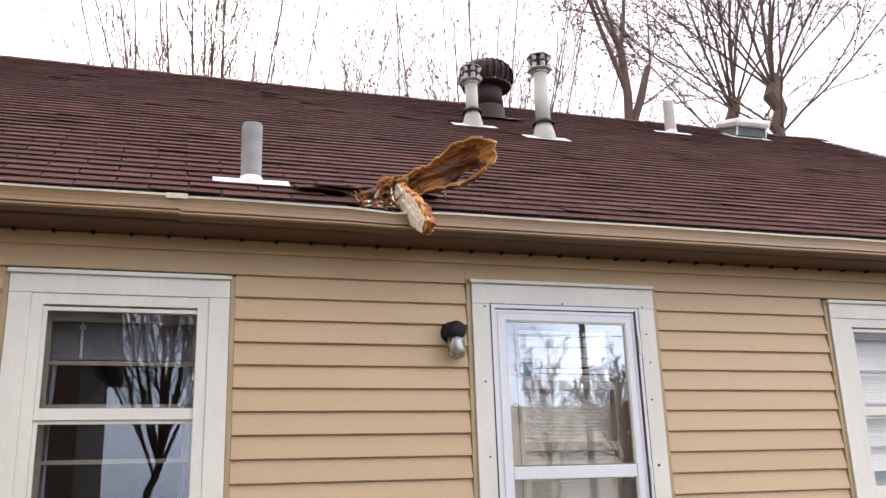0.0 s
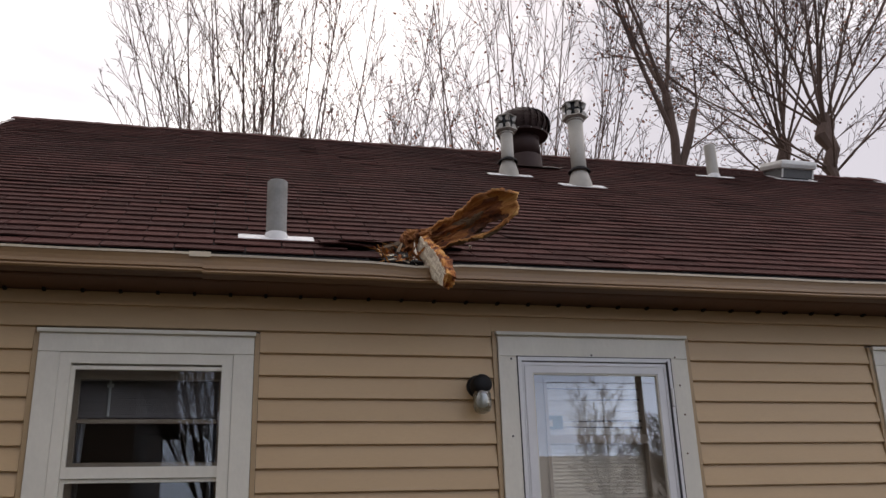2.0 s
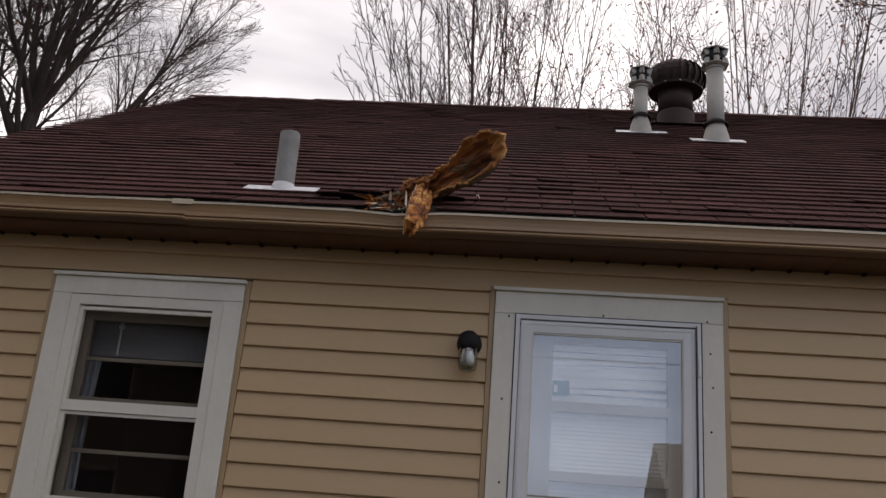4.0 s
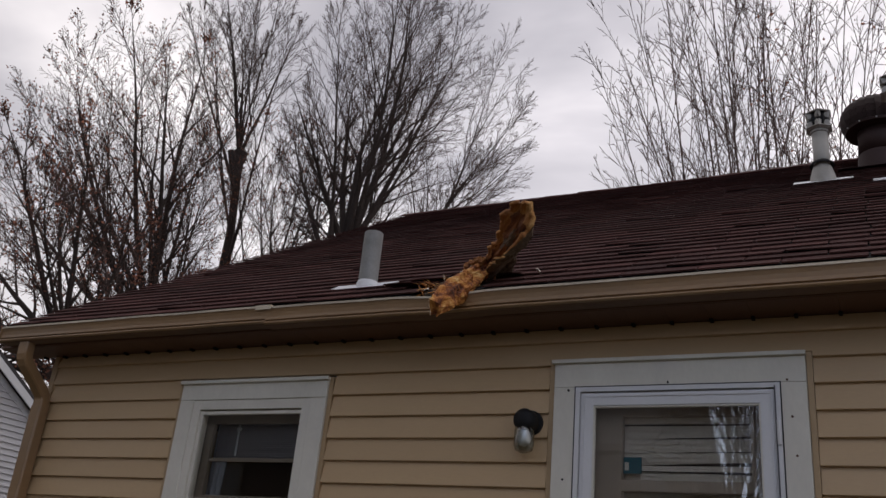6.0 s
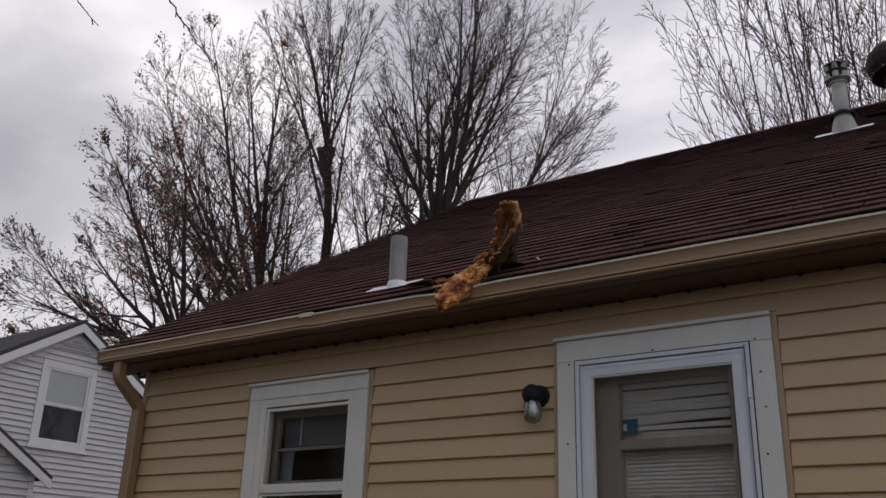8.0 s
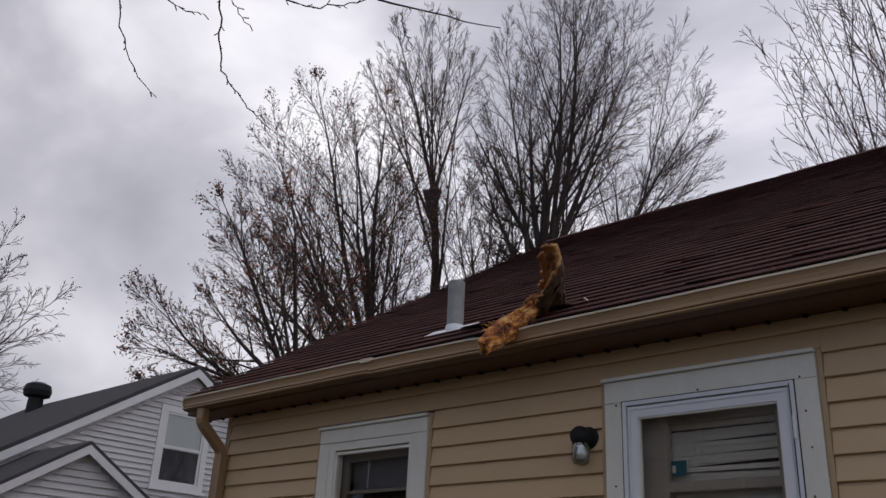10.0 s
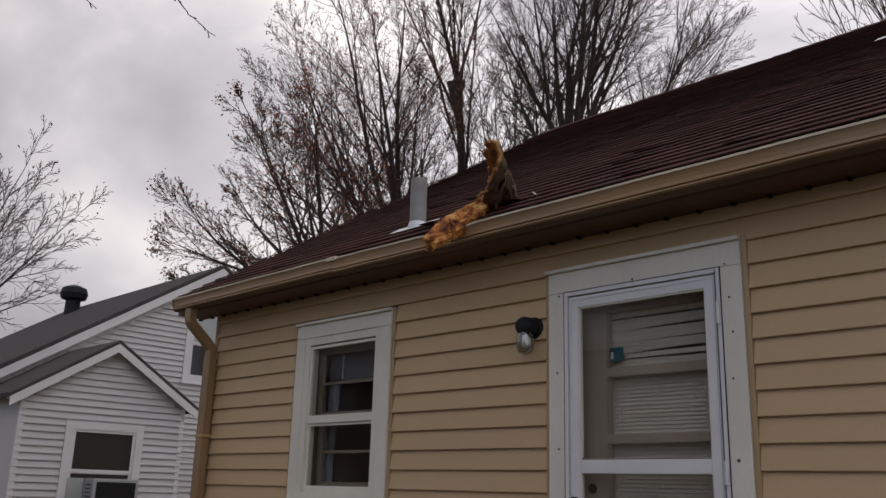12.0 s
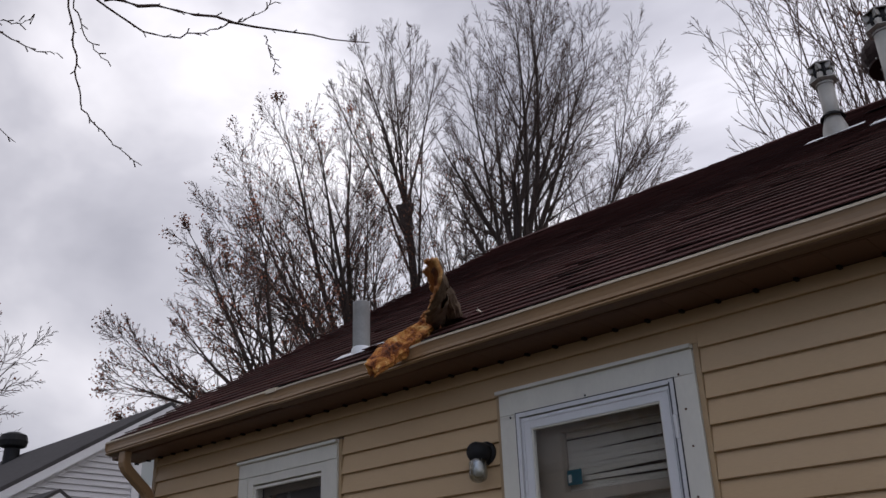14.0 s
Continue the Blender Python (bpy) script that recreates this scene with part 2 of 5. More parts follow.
M_GREYWOOD = mat("weathered_grey_wood", (0.115, 0.076, 0.046), 0.9, var=0.35, scale=9, fine=80, bump=0.7, stain=(0.22, 0.15, 0.085), stain_amt=0.6, stain_scale=14)
M_ROTDARK = wood_tones("dark_rotten_wood", ((0.38, (0.018, 0.007, 0.004)), (0.52, (0.10, 0.032, 0.012)), (0.70, (0.30, 0.12, 0.035))), 14)
M_LOGBARK = mat("weathered_log_surface", (0.33, 0.20, 0.095), 0.9, var=0.35, scale=9, fine=80, bump=0.7, stain=(0.14, 0.10, 0.07), stain_amt=0.7, stain_scale=7)
M_SAP = mat("pale_fresh_sapwood", (0.90, 0.84, 0.71), 0.75, var=0.12, scale=12, fine=80, bump=0.5, stain=(0.5, 0.36, 0.2), stain_amt=0.22, stain_scale=16)
M_BROWNWALL = mat("dark_brown_clapboard", (0.07, 0.052, 0.04), 0.7, var=0.15, scale=2)
M_NSIDE = mat("pale_grey_siding", (0.48, 0.475, 0.485), 0.55, var=0.06, scale=1.5, bump=0.04, rand=0.03)
M_NTRIM = mat("neighbour_white_trim", (0.62, 0.62, 0.63), 0.5, var=0.06, scale=3)
M_NROOF = mat("grey_shingle_roof", (0.065, 0.061, 0.062), 0.92, var=0.25, scale=4, fine=60, bump=0.4, rand=0.15, island=True, spec=0.12)
M_PANE_SHADE = mat("pale_window_shade", (0.36, 0.39, 0.385), 0.7, var=0.06, scale=3)
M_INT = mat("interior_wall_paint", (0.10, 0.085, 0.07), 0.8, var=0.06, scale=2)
M_FLOOR = mat("interior_wood_floor", (0.12, 0.08, 0.05), 0.5, var=0.2, scale=3)
M_CURTAIN = mat("patterned_pale_curtain", (0.46, 0.50, 0.55), 0.85, var=0.35, scale=9, fine=30, bump=0.1, stain=(0.08, 0.10, 0.14), stain_amt=0.9, stain_scale=9, stretch=(1, 1, 0.35))
M_CONC = mat("concrete_foundation", (0.33, 0.32, 0.30), 0.9, var=0.2, scale=3, bump=0.3)
M_GRASS = mat("dormant_lawn", (0.078, 0.064, 0.034), 0.95, var=0.4, scale=0.8, fine=25, bump=0.8, stain=(0.10, 0.070, 0.036), stain_amt=0.6, stain_scale=0.5, coords="Object")
M_GLASS = glass("window_glass", f0=0.058)
M_STORM = glass("storm_door_glass", f0=0.15)
M_JAR = glass("jar_glass", (0.78, 0.79, 0.77), 0.12, 0.14)
M_BULB = mat("frosted_bulb", (0.80, 0.80, 0.78), 0.35, var=0.03, scale=5, bump=0)
M_AC = mat("grey_air_conditioner_case", (0.33, 0.34, 0.35), 0.5, var=0.1, scale=6)


# ---- mesh helpers ----
def obj(name, bm, material, parent=None, smooth=False):
    me = bpy.data.meshes.new(name)
    bm.to_mesh(me)
    bm.free()
    if smooth:
        for f in me.polygons:
            f.use_smooth = True
    for m in (material if isinstance(material, (list, tuple)) else [material]):
        me.materials.append(m)
    o = new(name, me)
    if parent:
        o.parent = parent
    return o


def part(name, bm, material, parent, label="", smooth=False):
    o = obj(name, bm, material, parent, smooth)
    return tagged(o, label) if label else o


def thing(name, label, category, at=(0, 0, 0), group="", kind=""):
    o = new(name)
    o.location = at
    return tagged(o, label, category, group, kind)


def box(x0, y0, z0, x1, y1, z1, bevel=0.0):
    bm = bmesh.new()
    add_box(bm, x0, y0, z0, x1, y1, z1)
    if bevel:
        bmesh.ops.bevel(bm, geom=bm.edges[:], offset=bevel, segments=2, affect="EDGES", profile=0.6)
    return bm


def add_box(bm, x0, y0, z0, x1, y1, z1, m=None):
    vs = [bm.verts.new((x, y, z)) for z in (z0, z1) for y in (y0, y1) for x in (x0, x1)]
    for q in ((0, 2, 3, 1), (4, 5, 7, 6), (0, 1, 5, 4), (2, 6, 7, 3), (1, 3, 7, 5), (0, 4, 6, 2)):
        bm.faces.new([vs[i] for i in q])
    if m:
        bmesh.ops.transform(bm, matrix=m, verts=vs)
    return vs


def extrude_x(profile, x0, x1, closed=True, bm=None):
    """A profile of (y, z) swept from x0 to x1."""
    bm = bm or bmesh.new()
    a = [bm.verts.new((x0, y, z)) for y, z in profile]
    b = [bm.verts.new((x1, y, z)) for y, z in profile]
    n = len(profile)
    for i in range(n if closed else n - 1):
        j = (i + 1) % n
        bm.faces.new((a[i], a[j], b[j], b[i]))
    if closed:
        bm.faces.new(a[::-1])
        bm.faces.new(b)
    bmesh.ops.recalc_face_normals(bm, faces=bm.faces[:])
    return bm


def lathe(profile, n=24, bm=None, cap=True):
    """(radius, z) pairs turned round z."""
    bm = bm or bmesh.new()
    rings = [[bm.verts.new((r * math.cos(2 * math.pi * k / n), r * math.sin(2 * math.pi * k / n), z)) for k in range(n)] for r, z in profile]
    for a, b in zip(rings, rings[1:]):
        for k in range(n):
            bm.faces.new((a[k], a[(k + 1) % n], b[(k + 1) % n], b[k]))
    if cap:
        bm.faces.new(rings[0][::-1])
        bm.faces.new(rings[-1])
    return bm


def move(bm, m):
    bmesh.ops.transform(bm, matrix=m, verts=bm.verts[:])
    return bm


def frame_bm(x0, z0, x1, z1, w, y0, y1, wb=None, bevel=0.004):
    """Four mitre-less bars round an opening, in the plane of a wall along x."""
    bm = bmesh.new()
    wb = w if wb is None else wb
    add_box(bm, x0, y0, z0, x0 + w, y1, z1)
    add_box(bm, x1 - w, y0, z0, x1, y1, z1)
    add_box(bm, x0 + w, y0 + 0.001, z1 - w, x1 - w, y1, z1 - 0.0005)
    if wb:
        add_box(bm, x0 + w, y0 + 0.001, z0 + 0.0005, x1 - w, y1, z0 + wb)
    return bm


# ---- ground ----
gb = bmesh.new()
bmesh.ops.create_grid(gb, x_segments=60, y_segments=60, size=400)
for v in gb.verts:
    d = max(abs(v.co.x), abs(v.co.y))
    if d > 30:
        v.co.z = 1.2 * noise.noise(v.co * 0.02)
    v.co.z -= 0.02
ground = tagged(obj("ground", gb, M_GRASS), "dormant green and brown lawn round the houses", "ground", kind="structure")

# ---- the house: walls ----
WX0, WX1, WD = -3.61, 6.75, 9.85          # ends of the front wall, depth of the house
EAVE_Y, SLOPE, RIDGE_Y = -0.215, 0.622, 4.92
ROOF0 = 3.227 - SLOPE * 0.066             # height of the roof surface above y = 0
LAP, LAP_TOP = 0.1203, 2.692
FLOOR_Z = 0.47
ROOF_X0, ROOF_X1 = -3.93, 7.02
OPEN = {"w1": (-2.406, -1.345, 1.345, 2.662), "door": (0.0, 1.165, FLOOR_Z, 2.70), "w2": (2.452, 3.513, 1.345, 2.662)}


def roof_z(y):
    return ROOF0 + SLOPE * y


def wall_with_holes(x0, x1, z0, z1, y0, y1, holes):
    bm = bmesh.new()
    cur = x0
    for hx0, hx1, hz0, hz1 in sorted(holes):
        add_box(bm, cur, y0, z0, hx0, y1, z1)
        if hz0 > z0:
            add_box(bm, hx0, y0, z0, hx1, y1, hz0)
        add_box(bm, hx0, y0, hz1, hx1, y1, z1)
        cur = hx1
    add_box(bm, cur, y0, z0, x1, y1, z1)
    return bm


inner_holes = [(-2.30, -1.45, 1.42, 2.56), (0.10, 1.065, FLOOR_Z, 2.585), (2.558, 3.408, 1.42, 2.56)]
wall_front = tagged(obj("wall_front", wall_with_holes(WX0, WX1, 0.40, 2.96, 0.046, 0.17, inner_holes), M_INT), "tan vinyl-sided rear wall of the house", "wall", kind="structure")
wall_back = tagged(obj("wall_back", box(WX0, WD - 0.12, 0.40, WX1, WD, 2.96), M_SIDING), "tan vinyl-sided far wall", "wall", kind="structure")


def gable_wall(name, x0, x1):
    bm = bmesh.new()
    prof = [(0.172, 0.40), (WD - 0.122, 0.40), (WD - 0.122, 2.95), (RIDGE_Y, roof_z(RIDGE_Y) - 0.16), (0.172, 2.95)]
    return tagged(obj(name, extrude_x(prof, x0, x1), M_SIDING), "tan vinyl-sided gable wall", "wall", kind="structure")


gable_wall("wall_west", WX0, WX0 + 0.12)
gable_wall("wall_east", WX1 - 0.12, WX1)
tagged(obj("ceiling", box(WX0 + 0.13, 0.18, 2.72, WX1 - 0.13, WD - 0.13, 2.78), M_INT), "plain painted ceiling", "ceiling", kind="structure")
tagged(obj("floor", box(WX0 + 0.13, 0.18, 0.40, WX1 - 0.13, WD - 0.13, 0.46), M_FLOOR), "brown wooden floor inside the house", "floor", kind="structure")
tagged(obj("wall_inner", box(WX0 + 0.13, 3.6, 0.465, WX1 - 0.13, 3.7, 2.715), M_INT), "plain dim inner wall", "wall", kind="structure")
tagged(obj("foundation", box(WX0 + 0.02, 0.06, -0.1, WX1 - 0.02, WD - 0.02, 0.398), M_CONC), "grey concrete foundation under the house", "foundation", kind="structure")

# soffit panels, each with a groove at its edges
PW = 0.187
k = 0
soffit_mesh = None
soffit = tagged(obj("soffit", box(ROOF_X0 + 0.08, EAVE_Y + 0.012, 2.912, ROOF_X1 - 0.08, 0.045, 2.925), M_BLACK), "dark backing of the brown soffit", "soffit", kind="structure")
x = WX0 - 0.30
while x < WX1 + 0.2:
    if soffit_mesh is None:
        o = part("soffit_panel", box(0, EAVE_Y + 0.014, 2.892, PW - 0.0012, 0.043, 2.908, 0.001), M_SOFFIT, soffit)
        soffit_mesh = o.data
    else:
        o = new("soffit_panel", soffit_mesh)
        o.parent = soffit
    o.location = (x, 0, 0)
    part("soffit_notch", box(x - 0.009, 0.000, 2.878, x + 0.007, 0.036, 2.8915), M_BLACK, soffit)
    x += PW
tagged(obj("fascia", box(ROOF_X0 + 0.05, EAVE_Y - 0.002, 2.893, ROOF_X1 - 0.05, EAVE_Y + 0.010, roof_z(EAVE_Y) - 0.035), M_SOFFIT), "brown painted fascia board behind the gutter", "fascia", kind="structure")

# corner posts
for nm, xx in (("corner_post_west", WX0), ("corner_post_east", WX1)):
    s = 1 if xx < 0 else -1
    bm = bmesh.new()
    add_box(bm, min(xx - 0.014 * s, xx + 0.028 * s), 0.012, 0.40, max(xx - 0.014 * s, xx + 0.028 * s), 0.044, 2.888)
    add_box(bm, min(xx - 0.014 * s, xx - 0.001 * s), 0.045, 0.40, max(xx - 0.014 * s, xx - 0.001 * s), 0.12, 2.888)
    tagged(obj(nm, bm, M_TANTRIM), "tan vinyl corner post", "corner post", kind="structure")


# siding courses: one plank each
def plank_mesh(length, h):
    prof = [(-0.002, 0.0), (-0.0185, 0.001), (-0.020, 0.004), (-0.019, 0.012), (-0.001, h - 0.006), (0.004, h + 0.008), (0.012, h + 0.008), (0.012, 0.0)]
    bm = extrude_x([(y + 0.031, z) for y, z in prof], 0, length)
    me = bpy.data.meshes.new("siding_plank")
    bm.to_mesh(me)
    bm.free()
    me.materials.append(M_SIDING)
    return me


planks = {}
row = 0
for k in range(-2, 19):
    zb = LAP_TOP - LAP * k
    zt = zb + LAP
    spans, cur = [], WX0 + 0.031
    for key in ("w1", "door", "w2"):
        a, b, z0, z1 = OPEN[key]
        if zt > z0 - 0.05 and zb < z1 + 0.012:
            spans.append((cur, a - 0.030))
            cur = b + 0.030
    spans.append((cur, WX1 - 0.031))
    if k == 0:
        spans.append((OPEN["door"][0] - 0.0299, OPEN["door"][1] + 0.0299))
    for a, b in spans:
        lowz = zb
        if k == 0 and abs(a - OPEN["door"][0] + 0.0299) < 1e-6:
            lowz = OPEN["door"][3] + 0.016
        h = zt - lowz if lowz > zb else min(LAP, 2.880 - zb) if k < 0 else LAP
        if h < 0.03:
            continue
        key = (round(b - a, 3), round(h, 3))
        if key not in planks:
            planks[key] = plank_mesh(b - a, h)
        o = new("siding_plank", planks[key])
        o.parent = wall_front
        o.location = (a, 0, lowz)


# ---- windows and the back door ----
def j_channel(x0, x1, z0, z1, parent, bottom=True):
    for nm, bx in (("j_channel", (x0 - 0.028, 0.010, z0, x0 - 0.002, 0.045, z1 + 0.014)), ("j_channel", (x1 + 0.002, 0.010, z0, x1 + 0.028, 0.045, z1 + 0.014))):
        part(nm, box(*bx, 0.003), M_TANTRIM, parent)
    if bottom:
        part("j_channel", box(x0 - 0.028, 0.008, z0 - 0.032, x1 + 0.028, 0.045, z0 - 0.004, 0.003), M_TANTRIM, parent)


def make_window(name, x0, x1, z0, z1, label):
    """Double-hung window behind a storm window, cased in flat white trim. Sits at its own origin at (x0, 0, z0)."""
    w, h = x1 - x0, z1 - z0
    root = tagged(new(name), label, "window", kind="structure")
    root.location = (x0, 0, z0)
    gx0, gx1, gz1, gz0, gm = 0.182, w - 0.158, 2.474 - z0, 1.500 - z0, 1.988 - z0
    part("casing", box(0, -0.002, 0.05, 0.105, 0.045, h - 0.105, 0.004), M_WHITE, root)
    part("casing", box(w - 0.105, -0.002, 0.05, w, 0.045, h - 0.105, 0.004), M_WHITE, root)
    part("casing", box(0, -0.003, h - 0.1045, w, 0.045, h - 0.008, 0.004), M_WHITE, root)
    part("drip_cap", box(-0.012, -0.022, h - 0.0075, w + 0.006, 0.045, h + 0.014, 0.004), M_WHITE, root)
    part("sill", box(-0.01, -0.028, -0.004, w + 0.008, 0.045, 0.0495, 0.006), M_WHITE, root)
    part("storm_frame", frame_bm(0.106, 0.051, w - 0.106, h - 0.106, 0.055, 0.004, 0.09, 0.06), M_WHITE, root)
    part("upper_storm_frame", frame_bm(gx0 - 0.020, gm - 0.056, gx1 + 0.020, gz1 + 0.018, 0.020, 0.016, 0.040, 0.056), M_WHITE, root)
    part("lower_storm_frame", frame_bm(gx0 - 0.020, gz0 - 0.055, gx1 + 0.020, gm - 0.057, 0.018, 0.030, 0.055, 0.055), M_WHITE, root)
    for a, b, yy in ((gm + 0.001, gz1, 0.028), (gz0, gm - 0.075, 0.043)):
        pane = part("pane", box(gx0 - 0.002, yy, a, gx1 + 0.002, yy + 0.004, b), M_GLASS, root)
        pane.visible_shadow = False
    # inner sashes with one cross bar each
    for a, b, yy in ((gm - 0.03, gz1 + 0.02, 0.115), (gz0 - 0.03, gm + 0.02, 0.145)):
        s = part("sash", frame_bm(gx0 - 0.04, a, gx1 + 0.04, b, 0.055, yy, yy + 0.028, 0.06), M_RAIL, root)
        part("sash_bar", box(gx0 + 0.0155, yy + 0.004, (a + b) / 2 - 0.012, gx1 - 0.0155, yy + 0.020, (a + b) / 2 + 0.010, 0.003), M_RAIL, s)
    for sx in (gx0 + 0.13, gx1 - 0.16):
        part("screw", move(lathe([(0.006, 0), (0.006, 0.004)], 8), pose(sx, -0.029, 0.024, 90)), M_RUST, root)
    j_channel(0, w, 0, h, root)
    return root


window_1 = make_window("window_1", *OPEN["w1"][:2], *OPEN["w1"][2:], "white double-hung storm window with dark glass")
window_2 = make_window("window_2", *OPEN["w2"][:2], *OPEN["w2"][2:], "white double-hung storm window with pale blind inside")

# back door
DX0, DX1, DZ1 = 0.0, 1.165, 2.70
door = tagged(new("door_1"), "white aluminium storm door over a beige back door", "door", kind="structure")
part("casing", box(0, -0.002, FLOOR_Z, 0.112, 0.045, DZ1 - 0.125, 0.004), M_WHITE, door)
part("casing", box(DX1 - 0.112, -0.002, FLOOR_Z, DX1, 0.045, DZ1 - 0.125, 0.004), M_WHITE, door)
part("casing", box(0, -0.003, DZ1 - 0.1245, DX1, 0.045, DZ1 - 0.006, 0.004), M_WHITE, door)
part("drip_cap", box(-0.012, -0.024, DZ1 - 0.0055, DX1 + 0.004, 0.045, DZ1 + 0.014, 0.004), M_WHITE, door)
# storm-door Z-bar frame
bm = frame_bm(0.1125, FLOOR_Z, DX1 - 0.1125, 2.574, 0.022, -0.006, 0.06, 0)
part("storm_door_frame", bm, M_ALU, door)
for q in ((0.1065, FLOOR_Z, 0.1118, 2.5735), (DX1 - 0.1118, FLOOR_Z, DX1 - 0.1065, 2.5735), (0.1065, 2.5745, DX1 - 0.1065, 2.5785)):
    part("open_joint", box(q[0], -0.0046, q[1], q[2], 0.001, q[3]), M_BLACK, door, "dark open joint beside the storm frame")
GX0, GX1, GZ1, GZM = 0.207, 0.960, 2.476, 1.672
leaf = part("storm_door_leaf", frame_bm(0.139, FLOOR_Z + 0.02, 1.026, 2.545, 0.060, 0.004, 0.036, 0.25), M_ALU, door)
bm = frame_bm(0.1985, FLOOR_Z + 0.262, 0.967, GZ1 + 0.0085, 0.0085, 0.010, 0.034, 0.0085)
part("glazing_bead", bm, M_WHITE, leaf)
part("outer_rib", frame_bm(0.150, FLOOR_Z + 0.05, 1.015, 2.533, 0.007, -0.001, 0.006, 0.007), M_ALU, leaf)
part("mid_rail", box(GX0 + 0.0005, 0.006, GZM - 0.078, GX1 - 0.0005, 0.034, GZM - 0.008, 0.005), M_ALU, leaf)
part("insert_rail", box(GX0 + 0.0005, 0.012, GZM - 0.0075, GX1 - 0.0005, 0.030, GZM, 0.002), M_RAIL, leaf)
for a, b in ((GZM, GZ1), (FLOOR_Z + 0.27, GZM - 0.078)):
    pane = part("pane", box(GX0 - 0.003, 0.020, a, GX1 + 0.003, 0.024, b), M_STORM, leaf)
    pane.visible_shadow = False
part("hinge_strip", box(1.0285, -0.010, FLOOR_Z + 0.02, 1.0335, 0.010, 2.56), M_DRIP, door)
for hz in (2.35, 1.60, 0.85):
    part("hinge", move(lathe([(0.007, -0.055), (0.009, -0.05), (0.009, 0.05), (0.007, 0.055)], 10), pose(1.041, -0.012, hz)), M_ALU, door)
for sx, sz in ((0.075, 2.56), (0.56, 2.588), (1.085, 2.585), (1.108, 2.25), (1.098, 2.42), (0.06, 2.13), (0.068, 1.72), (1.096, 2.03)):
    part("screw", move(lathe([(0.0055, 0), (0.0055, 0.003), (0.003, 0.004)], 8), pose(sx, -0.003, sz, 90)), M_RUST if sx > 1.0 else M_BLACK, door)
# rust run below the hinge
part("rust_spot", move(lathe([(0.009, 0), (0.008, 0.002)], 10), pose(1.100, -0.0035, 1.655, 90)), M_RUST, door)
# storm-door handle
hd = part("handle", box(0.163, -0.030, 1.375, 0.190, 0.003, 1.475, 0.008), M_BLACK, leaf, "black storm door handle")
part("push_button", move(lathe([(0.010, 0), (0.012, 0.012), (0.009, 0.018)], 12), pose(0.176, -0.030, 1.40, 90)), M_BLACK, hd)
# inner door with a tall glazed opening of three panes
IY = 0.112
bm = bmesh.new()
LX0, LX1 = 0.315, 0.905
add_box(bm, 0.105, IY, FLOOR_Z, LX0, IY + 0.042, 2.54)
add_box(bm, LX1, IY, FLOOR_Z, 1.062, IY + 0.042, 2.54)
add_box(bm, LX0, IY, 2.455, LX1, IY + 0.042, 2.5395)
add_box(bm, LX0, IY, FLOOR_Z, LX1, IY + 0.042, 1.455)
inner = part("inner_door", bm, M_DOOR, door, "beige painted inner door")
for bz in (2.125, 1.775):
    part("cross_bar", box(LX0 - 0.004, IY - 0.014, bz - 0.026, LX1 + 0.004, IY + 0.040, bz + 0.026, 0.006), M_DOOR, inner)
part("lite_moulding", frame_bm(LX0 - 0.020, 1.436, LX1 + 0.020, 2.474, 0.0195, IY - 0.012, IY - 0.0005, 0.0195), M_DOOR, inner)
pane = part("pane", box(LX0 - 0.002, IY + 0.018, 1.457, LX1 + 0.002, IY + 0.022, 2.452), M_GLASS, inner)
pane.visible_shadow = False
knob = part("door_knob", move(lathe([(0.03, 0), (0.03, 0.006), (0.012, 0.012), (0.012, 0.035), (0.026, 0.042), (0.030, 0.055), (0.022, 0.068)], 18), pose(0.205, IY, 1.36, 90)), M_BLACK, inner, smooth=True)
part("deadbolt", move(lathe([(0.026, 0), (0.026, 0.010), (0.018, 0.016)], 18), pose(0.205, IY, 1.52, 90)), M_BLACK, inner)
part("sticker", box(0.318, IY + 0.0150, 2.185, 0.405, IY + 0.0175, 2.262), M_TEAL, inner, "small teal sticker on the glass")
part("sticker_mark", box(0.324, IY + 0.0142, 2.200, 0.343, IY + 0.0149, 2.238), M_WHITE, inner)
j_channel(DX0, DX1, FLOOR_Z, DZ1, door, False)


# slatted blinds; slats are parts
def make_blind(label, x0, x1, z_top, z_bot, y, pitch=0.021, bent=(), material=None):
    root = thing("window_blind", label, "blind", (x0, y, z_bot))
    w = x1 - x0
    material = material or M_BLIND
    part("headrail", box(0, -0.012, z_top - z_bot - 0.03, w, 0.014, z_top - z_bot, 0.003), material, root)
    n = int((z_top - z_bot - 0.04) / pitch)
    prof = [(-0.010, -0.0125), (-0.0065, 0.0), (0.004, 0.0150), (0.005, 0.0144), (-0.0050, -0.0010), (-0.009, -0.0132)]
    bm = extrude_x(prof, 0, w)
    me = bpy.data.meshes.new("slat")
    bm.to_mesh(me)
    bm.free()
    me.materials.append(material)
    for i in range(n):
        o = new("slat", me)
        o.parent = root
        o.location = (0, 0, 0.012 + pitch * i)
        if i in bent:
            o.rotation_euler = (bent[i] * 0.55, -radians(bent[i] * 2.2), 0)
            o.location.z += 0.008 * bent[i]
    for cx in (0.10 * w, 0.9 * w):
        part("ladder_cord", box(cx - 0.001, -0.011, 0, cx + 0.001, -0.009, z_top - z_bot - 0.03), material, root)
    part("bottom_rail", box(0, -0.010, -0.008, w, 0.010, 0.004, 0.003), material, root)
    return root


make_blind("cream slatted blind with bent upper slats inside door", LX0 - 0.012, LX1 + 0.012, 2.46, 1.47, IY + 0.062, bent={39: 0.4, 36: 0.9, 34: -0.5, 42: 0.7})
